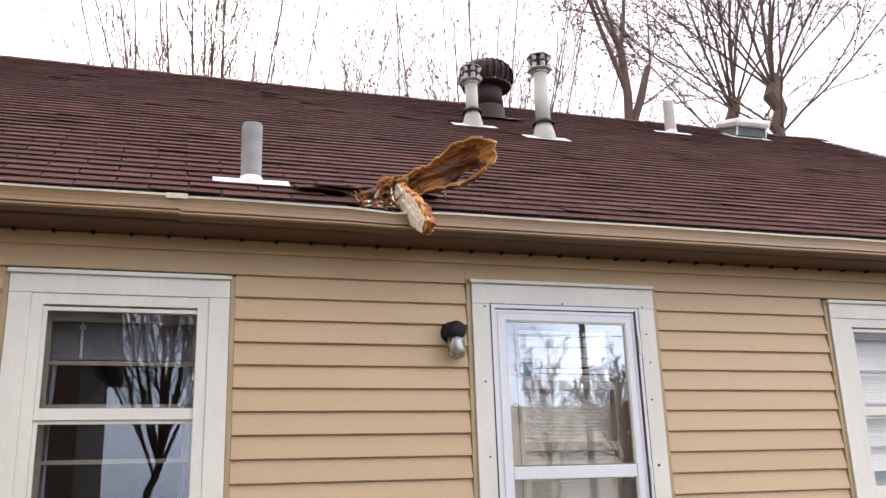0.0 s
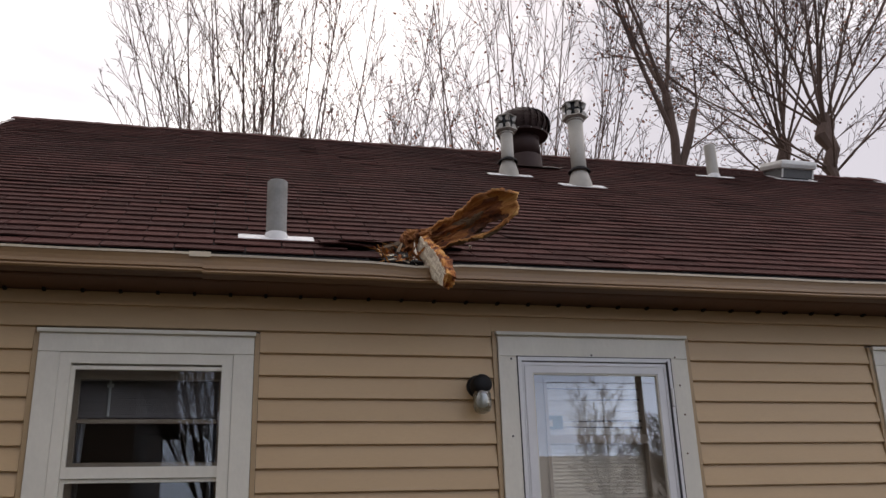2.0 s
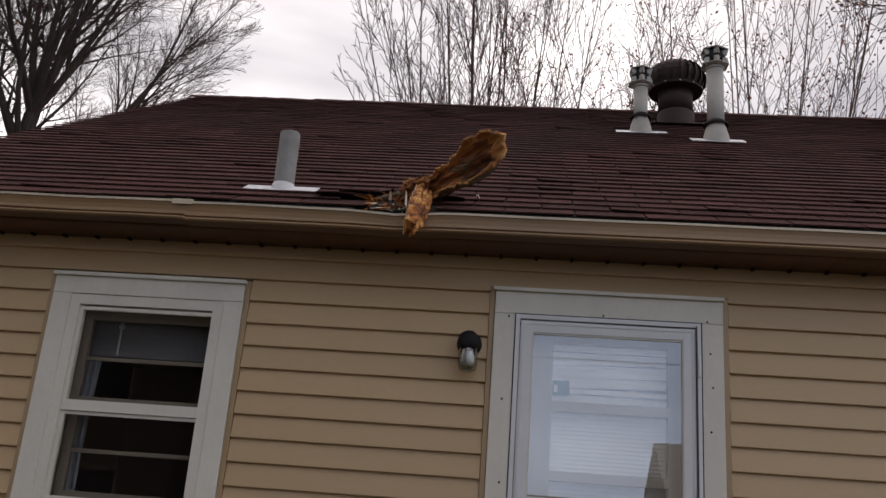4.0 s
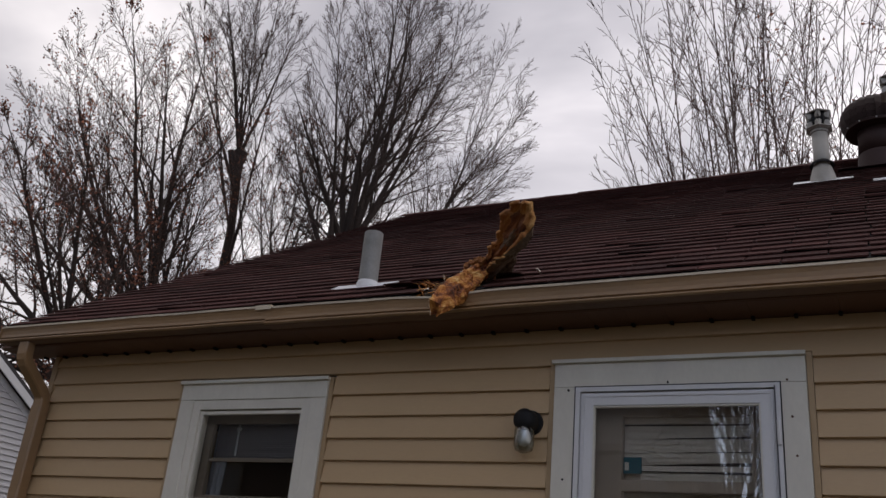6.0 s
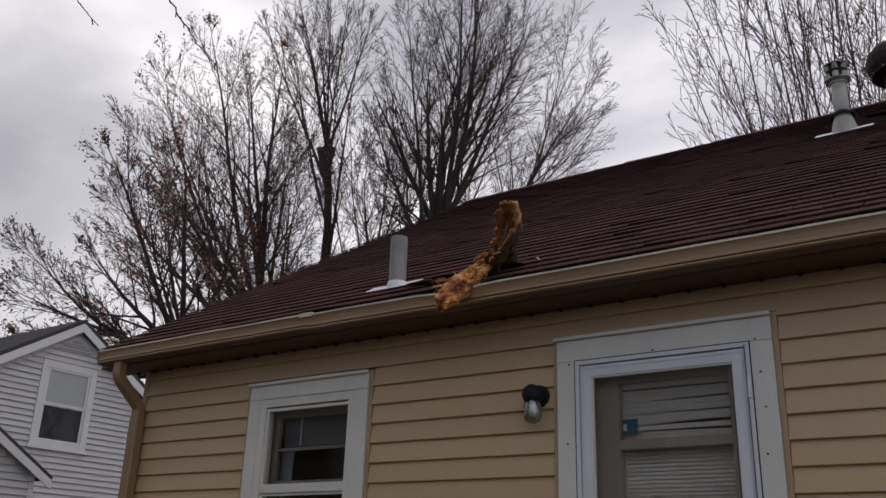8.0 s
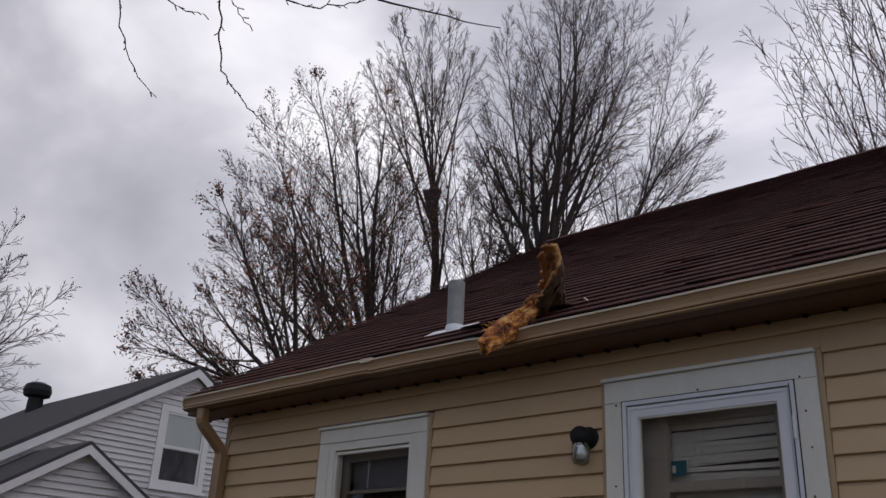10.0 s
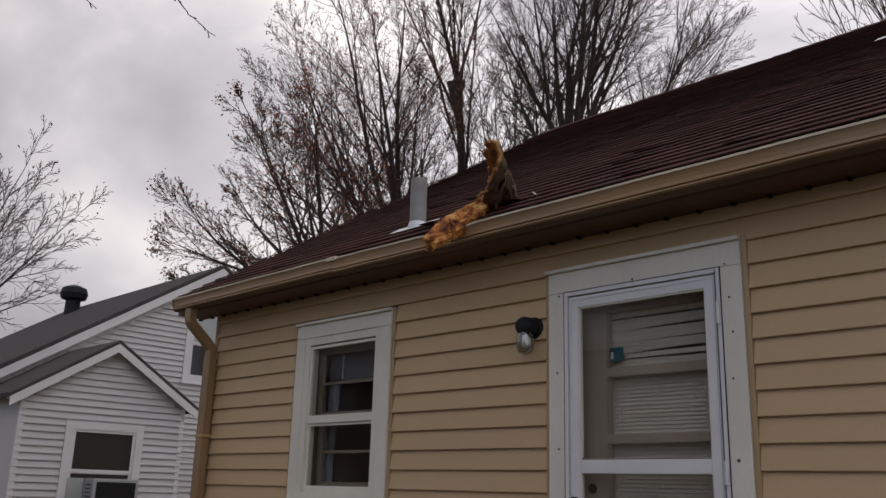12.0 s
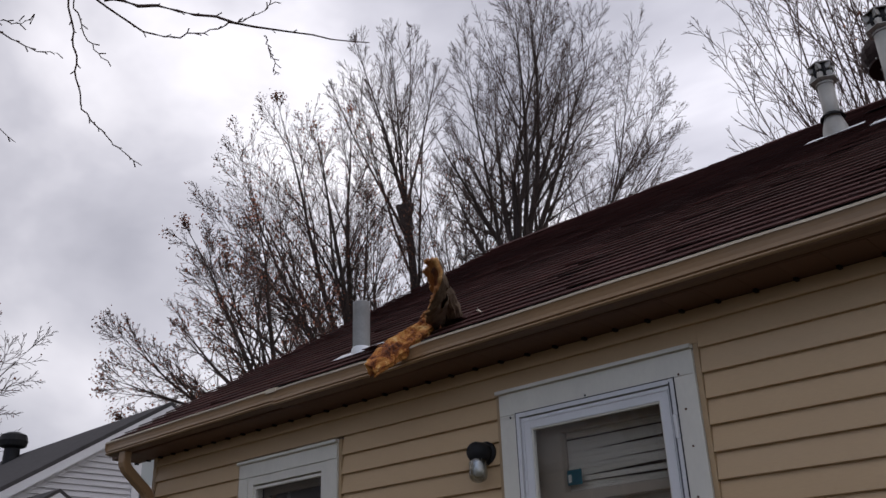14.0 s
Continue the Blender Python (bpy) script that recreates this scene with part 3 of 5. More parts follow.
make_blind("raised slatted blind, room dimness put into its grey", -2.235, -1.49, 2.49, 2.26, 0.205, 0.012, material=M_DIMBLIND)
make_blind("lowered pale slatted blind inside the window", 2.62, 3.37, 2.49, 1.60, 0.205)


# curtains: wavy cloth
def make_curtain(label, x0, x1, z0, z1, y, waves, lean=0.0):
    bm = bmesh.new()
    nx, nz = 36, 10
    grid = []
    for j in range(nz + 1):
        v = j / nz
        grid.append([bm.verts.new((x0 + (x1 - x0) * (i / nx) * (1 - 0.15 * math.sin(v * 3)) + lean * (1 - v) ** 2,
                                   y + 0.018 * math.sin(waves * 6.283 * i / nx + v) + 0.006 * math.sin(17 * i / nx + 4 * v), z0 + (z1 - z0) * v)) for i in range(nx + 1)])
    for j in range(nz):
        for i in range(nx):
            bm.faces.new((grid[j][i], grid[j][i + 1], grid[j + 1][i + 1], grid[j + 1][i]))
    bmesh.ops.solidify(bm, geom=bm.faces[:], thickness=0.003)
    return tagged(obj("curtain", bm, M_CURTAIN, smooth=True), label, "curtain", "curtains in the window")


make_curtain("pale blue patterned curtain behind the window glass", -2.29, -2.17, 1.44, 2.50, 0.245, 3, -0.02)
make_curtain("pale blue patterned curtain behind the window glass", -1.56, -1.44, 1.44, 2.50, 0.245, 3, 0.0)
wand = thing("blind_wand", "pale twisted blind wand hanging behind the glass", "blind wand", (-2.07, 0.185, 2.46))
part("rod", box(-0.006, -0.004, -0.20, 0.006, 0.004, 0.0, 0.002), M_PANE_SHADE, wand)
part("hook", box(-0.016, -0.004, -0.050, 0.018, 0.004, -0.030, 0.002), M_PANE_SHADE, wand)
rod = thing("curtain_rod", "thin white curtain rod over the window", "curtain rod", (-1.87, 0.245, 2.515))
part("tube", move(lathe([(0.006, -0.45), (0.006, 0.45)], 10), pose(0, 0, 0, 0, 90)), M_WHITE, rod)

# ---- wall lamp: jelly-jar light ----
lamp = thing("wall_lamp", "black jelly-jar wall lamp with clear glass", "wall lamp", (-0.122, 0.018, 2.402))
part("mounting_plate", move(lathe([(0.058, 0.0), (0.058, 0.012), (0.050, 0.022)], 28), pose(0, 0.004, 0, 90)), M_BLACK, lamp, smooth=False)
part("arm", move(lathe([(0.047, 0.0), (0.050, 0.02), (0.049, 0.07), (0.040, 0.088), (0.020, 0.096)], 28), pose(0, -0.016, 0.0, 90)), M_BLACK, lamp, smooth=True)
part("socket_cap", move(lathe([(0.036, 0.03), (0.042, 0.02), (0.042, -0.010), (0.039, -0.014)], 28), pose(0, -0.070, -0.012)), M_BLACK, lamp, smooth=False)
jar = part("glass_jar", move(lathe([(0.038, -0.012), (0.044, -0.040), (0.0445, -0.098), (0.037, -0.120), (0.017, -0.129), (0.015, -0.127), (0.035, -0.117), (0.042, -0.097), (0.0415, -0.040), (0.036, -0.012)], 28), pose(0, -0.070, -0.012)), M_JAR, lamp, "clear ribbed glass jar", smooth=True)
jar.visible_shadow = False
part("bulb", move(lathe([(0.013, -0.010), (0.016, -0.030), (0.028, -0.052), (0.030, -0.074), (0.023, -0.094), (0.006, -0.102)], 24), pose(0, -0.070, -0.012)), M_BULB, lamp, smooth=True)


lamp.scale = (1.12, 1.12, 1.12)


# ---- gutter and downspout ----
def gutter_profile(lift=0.0):
    out = [(-0.222, 3.005), (-0.222, 2.899), (-0.262, 2.896), (-0.280, 2.896), (-0.293, 2.897), (-0.301, 2.899), (-0.305, 2.903), (-0.315, 2.905), (-0.319, 2.911), (-0.316, 2.917),
           (-0.301, 2.920), (-0.301, 2.925), (-0.312, 2.930), (-0.309, 2.948), (-0.311, 2.970), (-0.318, 2.998), (-0.308, 3.001), (-0.308, 2.992)]
    inn = [(-0.312, 2.980), (-0.306, 2.968), (-0.304, 2.948), (-0.300, 2.930), (-0.297, 2.914), (-0.290, 2.902), (-0.225, 2.902), (-0.2205, 3.005)]
    return [(y, z + lift) for y, z in out + inn]


gutter = thing("gutter", "tan aluminium K-style gutter, dented and stained", "gutter")
GX = ((-3.81, -1.615, 0.004), (-1.622, 7.0, -0.003))
for a, b, lift in GX:
    bm = bmesh.new()
    n = max(2, int((b - a) / 0.12))
    prof = gutter_profile(lift)
    rings = []
    for i in range(n + 1):
        xx = a + (b - a) * i / n
        dent = 0.018 * math.exp(-((xx + 0.52) / 0.16) ** 2) + 0.004 * noise.noise(Vector((xx * 1.7, 3.1, 0)))
        rings.append([bm.verts.new((xx, y + (0.006 * noise.noise(Vector((xx * 2.3, 7, 0))) if y < -0.300 else 0), z - (dent if z > 2.93 else dent * 0.4))) for y, z in prof])
    for r0, r1 in zip(rings, rings[1:]):
        for i in range(len(prof)):
            j = (i + 1) % len(prof)
            # underside faces take the darker colour that stands in for shade
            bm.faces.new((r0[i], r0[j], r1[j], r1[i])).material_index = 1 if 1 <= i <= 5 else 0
    bm.faces.new(rings[0][::-1])
    bm.faces.new(rings[-1])
    bmesh.ops.recalc_face_normals(bm, faces=bm.faces[:])
    sec = part("gutter_section", bm, [M_GUTTER, M_GUTTER_SHADE], gutter)
    lb = bmesh.new()
    m2 = int((b - a) / 0.12)
    rings = []
    for i in range(m2 + 1):
        xx = a + 0.003 + (b - a - 0.006) * i / m2
        dent = 0.018 * math.exp(-((xx + 0.52) / 0.16) ** 2) + 0.004 * noise.noise(Vector((xx * 1.7, 3.1, 0)))
        wob = 0.006 * noise.noise(Vector((xx * 2.3, 7, 0)))
        rings.append([lb.verts.new((xx, y + wob, z + lift - dent)) for y, z in ((-0.322, 2.992), (-0.322, 3.004), (-0.302, 3.006), (-0.302, 3.001))])
    for r0, r1 in zip(rings, rings[1:]):
        for i in range(4):
            lb.faces.new((r0[i], r0[(i + 1) % 4], r1[(i + 1) % 4], r1[i]))
    lb.faces.new(rings[0][::-1])
    lb.faces.new(rings[-1])
    bmesh.ops.recalc_face_normals(lb, faces=lb.faces[:])
    part("rolled_lip", lb, M_LIP, sec)
for xx in (-3.81, 7.0):
    part("end_cap", extrude_x([(-0.2225, 3.003), (-0.2225, 2.914), (-0.27, 2.912), (-0.300, 2.922), (-0.316, 2.938), (-0.321, 2.955), (-0.321, 3.0)], xx - 0.005, xx - 0.001 if xx < 0 else xx + 0.004), M_GUTTER, gutter)
part("joint_sleeve", extrude_x([(-0.3235, 2.985), (-0.3235, 3.012), (-0.296, 3.014), (-0.296, 3.007), (-0.318, 3.005), (-0.320, 2.985)], -1.69, -1.585), M_LIP, gutter, "bent pale gutter joint")


def swept_rect(points, w, d):
    """A rectangular pipe along points; w runs along x."""
    bm = bmesh.new()
    rings = []
    pts = [Vector(p) for p in points]
    for i, p in enumerate(pts):
        t = (pts[min(i + 1, len(pts) - 1)] - pts[max(i - 1, 0)]).normalized()
        side = Vector((1, 0, 0))
        nrm = t.cross(side).normalized()
        ring = []
        c = 0.22
        for sx, sn in ((-1, -1 + c), (-1 + c, -1), (1 - c, -1), (1, -1 + c), (1, 1 - c), (1 - c, 1), (-1 + c, 1), (-1, 1 - c)):
            ring.append(bm.verts.new(p + side * (sx * w / 2) + nrm * (sn * d / 2)))
        rings.append(ring)
    for a, b in zip(rings, rings[1:]):
        for i in range(8):
            bm.faces.new((a[i], a[(i + 1) % 8], b[(i + 1) % 8], b[i]))
    bm.faces.new(rings[0])
    bm.faces.new(rings[-1][::-1])
    bmesh.ops.recalc_face_normals(bm, faces=bm.faces[:])
    return bm


down = thing("downspout", "tan aluminium downspout with an elbow at corner", "downspout")
DSX = -3.585
part("elbow", swept_rect([(DSX, -0.262, 2.906), (DSX, -0.262, 2.825), (DSX, -0.256, 2.80), (DSX, -0.238, 2.772), (DSX, -0.075, 2.630), (DSX, -0.050, 2.604), (DSX, -0.040, 2.575), (DSX, -0.040, 2.50)], 0.088, 0.070), M_GUTTER, down)
part("pipe", swept_rect([(DSX, -0.040, 2.53), (DSX, -0.040, 1.8), (DSX, -0.040, 0.25), (DSX, -0.06, 0.16), (DSX, -0.22, 0.03)], 0.096, 0.078), M_GUTTER, down)
part("strap", box(DSX - 0.055, -0.084, 1.86, DSX + 0.055, 0.012, 1.885, 0.002), M_TANTRIM, down)

# ---- roof ----
roof = tagged(new("roof"), "brown three-tab asphalt shingle gable roof", "roof", kind="structure")
ANG = math.atan(SLOPE)
ROOFM = Matrix.Translation((0, EAVE_Y, roof_z(EAVE_Y))) @ Matrix.Rotation(ANG, 4, "X")   # local y runs up the slope
LEN = (RIDGE_Y - EAVE_Y) / math.cos(ANG)
HOLE = (-0.80, -0.42, 0.0, 0.30)          # x0, x1 and stretch up the slope of the break
for nm, side in (("roof_deck", 1), ("roof_deck", -1)):
    bm = bmesh.new()
    add_box(bm, ROOF_X0 + 0.012, 0.0, -0.040, ROOF_X1 - 0.012, LEN, -0.012)
    m = ROOFM if side == 1 else Matrix.Translation((0, 2 * RIDGE_Y - EAVE_Y, roof_z(EAVE_Y))) @ Matrix.Rotation(math.pi, 4, "Z") @ Matrix.Translation((-(ROOF_X0 + ROOF_X1), 0, 0)) @ Matrix.Rotation(ANG, 4, "X")
    move(bm, m)
    part(nm, bm, M_FELT, roof)
    rb = bmesh.new()
    for xa in (ROOF_X0 + 0.012, ROOF_X1 - 0.032):
        add_box(rb, xa, 0.0, -0.15, xa + 0.020, LEN - 0.06, -0.0405)
    move(rb, m)
    part("rake_board", rb, M_GUTTER, roof)
part("drip_edge", move(box(ROOF_X0 + 0.01, -0.025, -0.012, -1.62, 0.10, -0.008), ROOFM), M_DRIP, roof)
for da, db in ((-1.50, -0.76), (-0.40, ROOF_X1 - 0.01)):
    part("drip_edge", move(box(da, -0.016, -0.012, db, 0.10, -0.008), ROOFM), M_DRIP, roof)

# starter course under the lowest tabs
for da, db in ((ROOF_X0 + 0.012, -0.78), (-0.40, ROOF_X1 - 0.012)):
    part("starter_strip", move(box(da, -0.008, -0.0078, db, 0.16, -0.0035), ROOFM), M_FELT, roof)

EXPO, TAB = 0.140, 0.36
rnd = random.Random(7)


def tab_bm(bm, x0, x1, s0, lift0, lift1, thick=0.006):
    """One shingle tab in roof coordinates: butt edge at s0, running up under the next course."""
    g = 0.0042
    a, b = x0 + g, x1 - g
    s1 = s0 + EXPO + 0.03
    zt = -0.007
    vs = [(a, s0, zt + lift0), (b, s0, zt + lift1), (b, s1, zt), (a, s1, zt)]
    top = [bm.verts.new((x, y, z + 0.012 + thick if y == s0 else z + thick)) for x, y, z in vs]
    bot = [bm.verts.new((x, y, z + 0.011 if y == s0 else z)) for x, y, z in vs]
    bm.faces.new(top)
    for i in range(4):
        j = (i + 1) % 4
        bm.faces.new((bot[i], bot[j], top[j], top[i]))


courses = int(LEN / EXPO)
near_tabs, far = [], bmesh.new()
for c in range(courses + 1):
    s0 = c * EXPO - 0.012
    if s0 + EXPO + 0.03 > LEN + 0.02:
        break
    x = ROOF_X0 - (0.5 * TAB if c % 2 else 0.0) + rnd.uniform(-0.012, 0.012)
    while x < ROOF_X1:
        x0, x1 = max(x, ROOF_X0), min(x + TAB, ROOF_X1)
        x += TAB
        if x1 - x0 < 0.02:
            continue
        xm = (x0 + x1) / 2
        if -0.74 < xm < -0.38 and c <= 1:
            continue
        l0, l1 = rnd.uniform(0, 0.003), rnd.uniform(0, 0.003)
        if rnd.random() < 0.06:
            l0 += 0.006
        if c < 10 and -3.0 < xm < 1.6:
            near_tabs.append((x0, x1, s0, l0, l1))
        else:
            tab_bm(far, x0, x1, s0, l0, l1)
move(far, ROOFM)
tagged(part("shingle_field", far, M_SHINGLE_FAR, roof), kind="stuff")
shared = {}
for x0, x1, s0, l0, l1 in near_tabs[:300]:
    key = (round(x1 - x0, 2), int(l0 > 0.005), int(l1 * 1000))
    if key not in shared:
        tb = bmesh.new()
        tab_bm(tb, 0, x1 - x0, 0, l0, l1)
        me = bpy.data.meshes.new("shingle")
        tb.to_mesh(me)
        tb.free()
        me.materials.append(M_SHINGLE)
        shared[key] = me
    o = new("shingle", shared[key])
    o.parent = roof
    o.matrix_local = ROOFM @ Matrix.Translation((x0, s0, 0))
rest = bmesh.new()
for x0, x1, s0, l0, l1 in near_tabs[300:]:
    tab_bm(rest, x0, x1, s0, l0, l1)
move(rest, ROOFM)
tagged(part("shingle_field", rest, M_SHINGLE_FAR, roof), kind="stuff")
# far slope, plain courses
fb = bmesh.new()
mfar = Matrix.Translation((0, 2 * RIDGE_Y - EAVE_Y, roof_z(EAVE_Y))) @ Matrix.Rotation(math.pi, 4, "Z") @ Matrix.Translation((-(ROOF_X0 + ROOF_X1), 0, 0)) @ Matrix.Rotation(ANG, 4, "X")
for c in range(courses):
    x = ROOF_X0
    while x < ROOF_X1 - 0.05:
        tab_bm(fb, x, min(x + 3 * TAB, ROOF_X1), c * EXPO - 0.012, 0, 0)
        x += 3 * TAB
move(fb, mfar)
tagged(part("shingle_field", fb, M_SHINGLE_FAR, roof), kind="stuff")
# ridge caps
zr = roof_z(RIDGE_Y)
x = ROOF_X0
capm = None
while x < ROOF_X1 - 0.05:
    if capm is None:
        cb = bmesh.new()
        prof = [(-0.14, -0.14 * SLOPE + 0.004), (-0.05, -0.05 * SLOPE + 0.010), (0, 0.006), (0.05, -0.05 * SLOPE + 0.010), (0.14, -0.14 * SLOPE + 0.004),
                (0.14, -0.14 * SLOPE + 0.014), (0.05, -0.05 * SLOPE + 0.020), (0, 0.018), (-0.05, -0.05 * SLOPE + 0.020), (-0.14, -0.14 * SLOPE + 0.014)]
        extrude_x(prof, 0, 0.26, True, cb)
        o = part("ridge_cap", cb, M_SHINGLE, roof)
        capm = o.data
    else:
        o = new("ridge_cap", capm)
        o.parent = roof
    o.location = (x, RIDGE_Y, zr + rnd.uniform(-0.004, 0.006))
    o.rotation_euler = (0, rnd.uniform(0.015, 0.04), 0)
    x += 0.215


# ---- things on the roof ----
def on_roof(x, y):
    return Vector((x, y, roof_z(y)))


def flashing_bm(w, up, downl, thick=0.003):
    """A flashing plate lying in the roof's slope round its own origin."""
    return move(box(-w / 2, -downl, 0.006, w / 2, up, 0.006 + thick + 0.003, 0.002), Matrix.Rotation(ANG, 4, "X"))


def plumbing_pipe(label, x, y, r, h, material, flash_w, sleeve=0.0):
    p = on_roof(x, y)
    root = thing("vent_pipe", label, "vent pipe", p, "vent pipes on the roof")
    part("pipe", lathe([(r, -0.06), (r, h - 0.004), (r - 0.004, h), (r - 0.010, h), (r - 0.010, h - 0.12)], 28), material, root, smooth=False)
    part("flashing", flashing_bm(flash_w, 0.02, 0.085), M_FLASH, root)
    part("collar", lathe([(r + 0.012, -0.035), (r + 0.008, 0.012), (r + 0.002, 0.026 + sleeve)], 28, cap=False), M_FLASH, root, smooth=True)
    return root


plumbing_pipe("weathered grey plastic vent pipe with white flashing", -1.245, 0.115, 0.058, 0.345, M_PVC, 0.42)
plumbing_pipe("short pale vent pipe with white flashing", 4.06, 4.05, 0.068, 0.41, M_PALEPIPE, 0.48)


def flue(label, x, y, r, top, cone_h):
    """A gas-vent pipe with a storm collar, a cone flashing and a many-sided louvred cap."""
    p = on_roof(x, y)
    h = top - p.z
    root = thing("flue_vent", label, "flue vent", p, "capped flues on the roof")
    part("pipe", lathe([(r, 0.0), (r, h - 0.20)], 28), M_PALEPIPE, root, smooth=True)
    part("cone", lathe([(r + 0.042, -0.07), (r + 0.038, 0.02), (r + 0.010, cone_h), (r + 0.002, cone_h + 0.01)], 28, cap=False), M_PALEPIPE, root, smooth=True)
    part("storm_collar", lathe([(r + 0.001, cone_h + 0.055), (r + 0.030, cone_h + 0.030), (r + 0.036, cone_h + 0.012), (r + 0.030, cone_h + 0.010), (r + 0.001, cone_h + 0.035)], 28, cap=False), M_BLACK, root, smooth=True)
    part("flashing", flashing_bm(0.46, 0.02, 0.13), M_FLASH, root)
    cap = part("cap", lathe([(r - 0.004, h - 0.215), (r + 0.010, h - 0.208), (r + 0.010, h - 0.192), (r - 0.004, h - 0.186)], 16), M_PALEPIPE, root)
    R = r + 0.052
    part("cap_core", lathe([(r - 0.006, h - 0.19), (R - 0.026, h - 0.105), (R - 0.026, h - 0.080), (r + 0.006, h - 0.006)], 6), M_BLACK, cap)
    part("cap_top", lathe([(r + 0.020, h - 0.016), (r + 0.014, h - 0.003), (r - 0.012, h + 0.004)], 6), M_PALEPIPE, cap)
    # two tiers of hooded ports, one to each of the six sides
    for k in range(6):
        a = 2 * math.pi * (k + 0.5) / 6
        for zc, tilt, hh in ((h - 0.143, -22, 0.072), (h - 0.052, 22, 0.066)):
            fb_ = bmesh.new()
            w2, t = R * 0.50, 0.0085
            add_box(fb_, -w2, -0.004, -hh / 2, -w2 + t, 0.034, hh / 2)
            add_box(fb_, w2 - t, -0.004, -hh / 2, w2, 0.034, hh / 2)
            add_box(fb_, -w2 + t, -0.004, hh / 2 - t, w2 - t, 0.034, hh / 2)
            add_box(fb_, -w2 + t, -0.004, -hh / 2, w2 - t, 0.034, -hh / 2 + t)
            part("cap_port", move(fb_, Matrix.Rotation(a, 4, "Z") @ Matrix.Translation((0, -(R - 0.030), zc)) @ Matrix.Rotation(radians(tilt), 4, "X")), M_PALEPIPE, cap)
    return root


flue("pale metal flue with a louvred cap and dark collar", 1.165, 3.10, 0.064, 5.775, 0.125)
flue("tall pale metal flue with a louvred cap", 1.765, 2.72, 0.074, 5.775, 0.125)

# turbine ventilator
tb_p = on_roof(1.62, 3.86)
turb = thing("turbine_vent", "dark brown turbine roof ventilator with finned head", "turbine vent", tb_p)
part("base", lathe([(0.165, -0.12), (0.160, 0.08), (0.157, 0.10)], 32, cap=False), M_TURB, turb, smooth=True)
part("neck", lathe([(0.156, 0.105), (0.145, 0.28), (0.150, 0.350), (0.10, 0.358)], 32), M_TURB, turb, smooth=True)
part("flashing", flashing_bm(0.60, 0.20, 0.24), M_TURB, turb)
head = part("head_ring", lathe([(0.15, 0.352), (0.232, 0.362), (0.238, 0.384), (0.230, 0.392)], 32, cap=False), M_TURB, turb)
for k in range(24):
    a = 2 * math.pi * k / 24
    fbm = bmesh.new()
    pr = [(0.235, 0.388), (0.262, 0.45), (0.268, 0.52), (0.250, 0.595), (0.200, 0.66), (0.115, 0.70), (0.03, 0.71)]
    va = [fbm.verts.new((r * math.cos(a), r * math.sin(a), z)) for r, z in pr]
    vb = [fbm.verts.new(((r - 0.020) * math.cos(a + 0.30), (r - 0.020) * math.sin(a + 0.30), z - 0.004)) for r, z in pr]
    for i in range(len(pr) - 1):
        fbm.faces.new((va[i], va[i + 1], vb[i + 1], vb[i]))
    bmesh.ops.solidify(fbm, geom=fbm.faces[:], thickness=0.003)
    part("fin", fbm, M_TURB, head, smooth=True)
    if k % 2 == 0:
        part("rivet", move(lathe([(0.006, 0), (0.006, 0.004), (0.003, 0.006)], 8), Matrix.Rotation(a, 4, "Z") @ Matrix.Translation((0.237, 0, 0.373)) @ Matrix.Rotation(radians(90), 4, "Y")), M_GALV, head)
part("crown_cap", lathe([(0.075, 0.690), (0.070, 0.705), (0.03, 0.716)], 24), M_TURB, head)

turb.scale = (1.17, 1.17, 0.94)

# low box vent
bv = thing("box_vent", "low galvanised box roof vent with screened sides", "roof vent", on_roof(5.34, 4.42))
RB = Matrix.Rotation(ANG * 0.55, 4, "X")
bm = box(-0.26, -0.26, 0.09, 0.26, 0.24, 0.20, 0.05)
part("hood", move(bm, RB), M_GALV, bv)
part("screen", move(box(-0.212, -0.212, -0.02, 0.212, 0.20, 0.0895), RB), M_MESH, bv)
for sx in (-0.225, 0.205):
    part("corner_strip", move(box(sx, -0.225, -0.02, sx + 0.02, -0.2125, 0.0895), RB), M_GALV, bv)
part("flashing", flashing_bm(0.56, 0.05, 0.28), M_FLASH, bv)


# ---- the broken rotten limb that came through the eave ----
limb = thing("broken_limb", "rotten splintered orange tree limb stuck in the roof edge", "tree limb", (-0.50, -0.12, roof_z(-0.12)))
LB = Vector(limb.location)


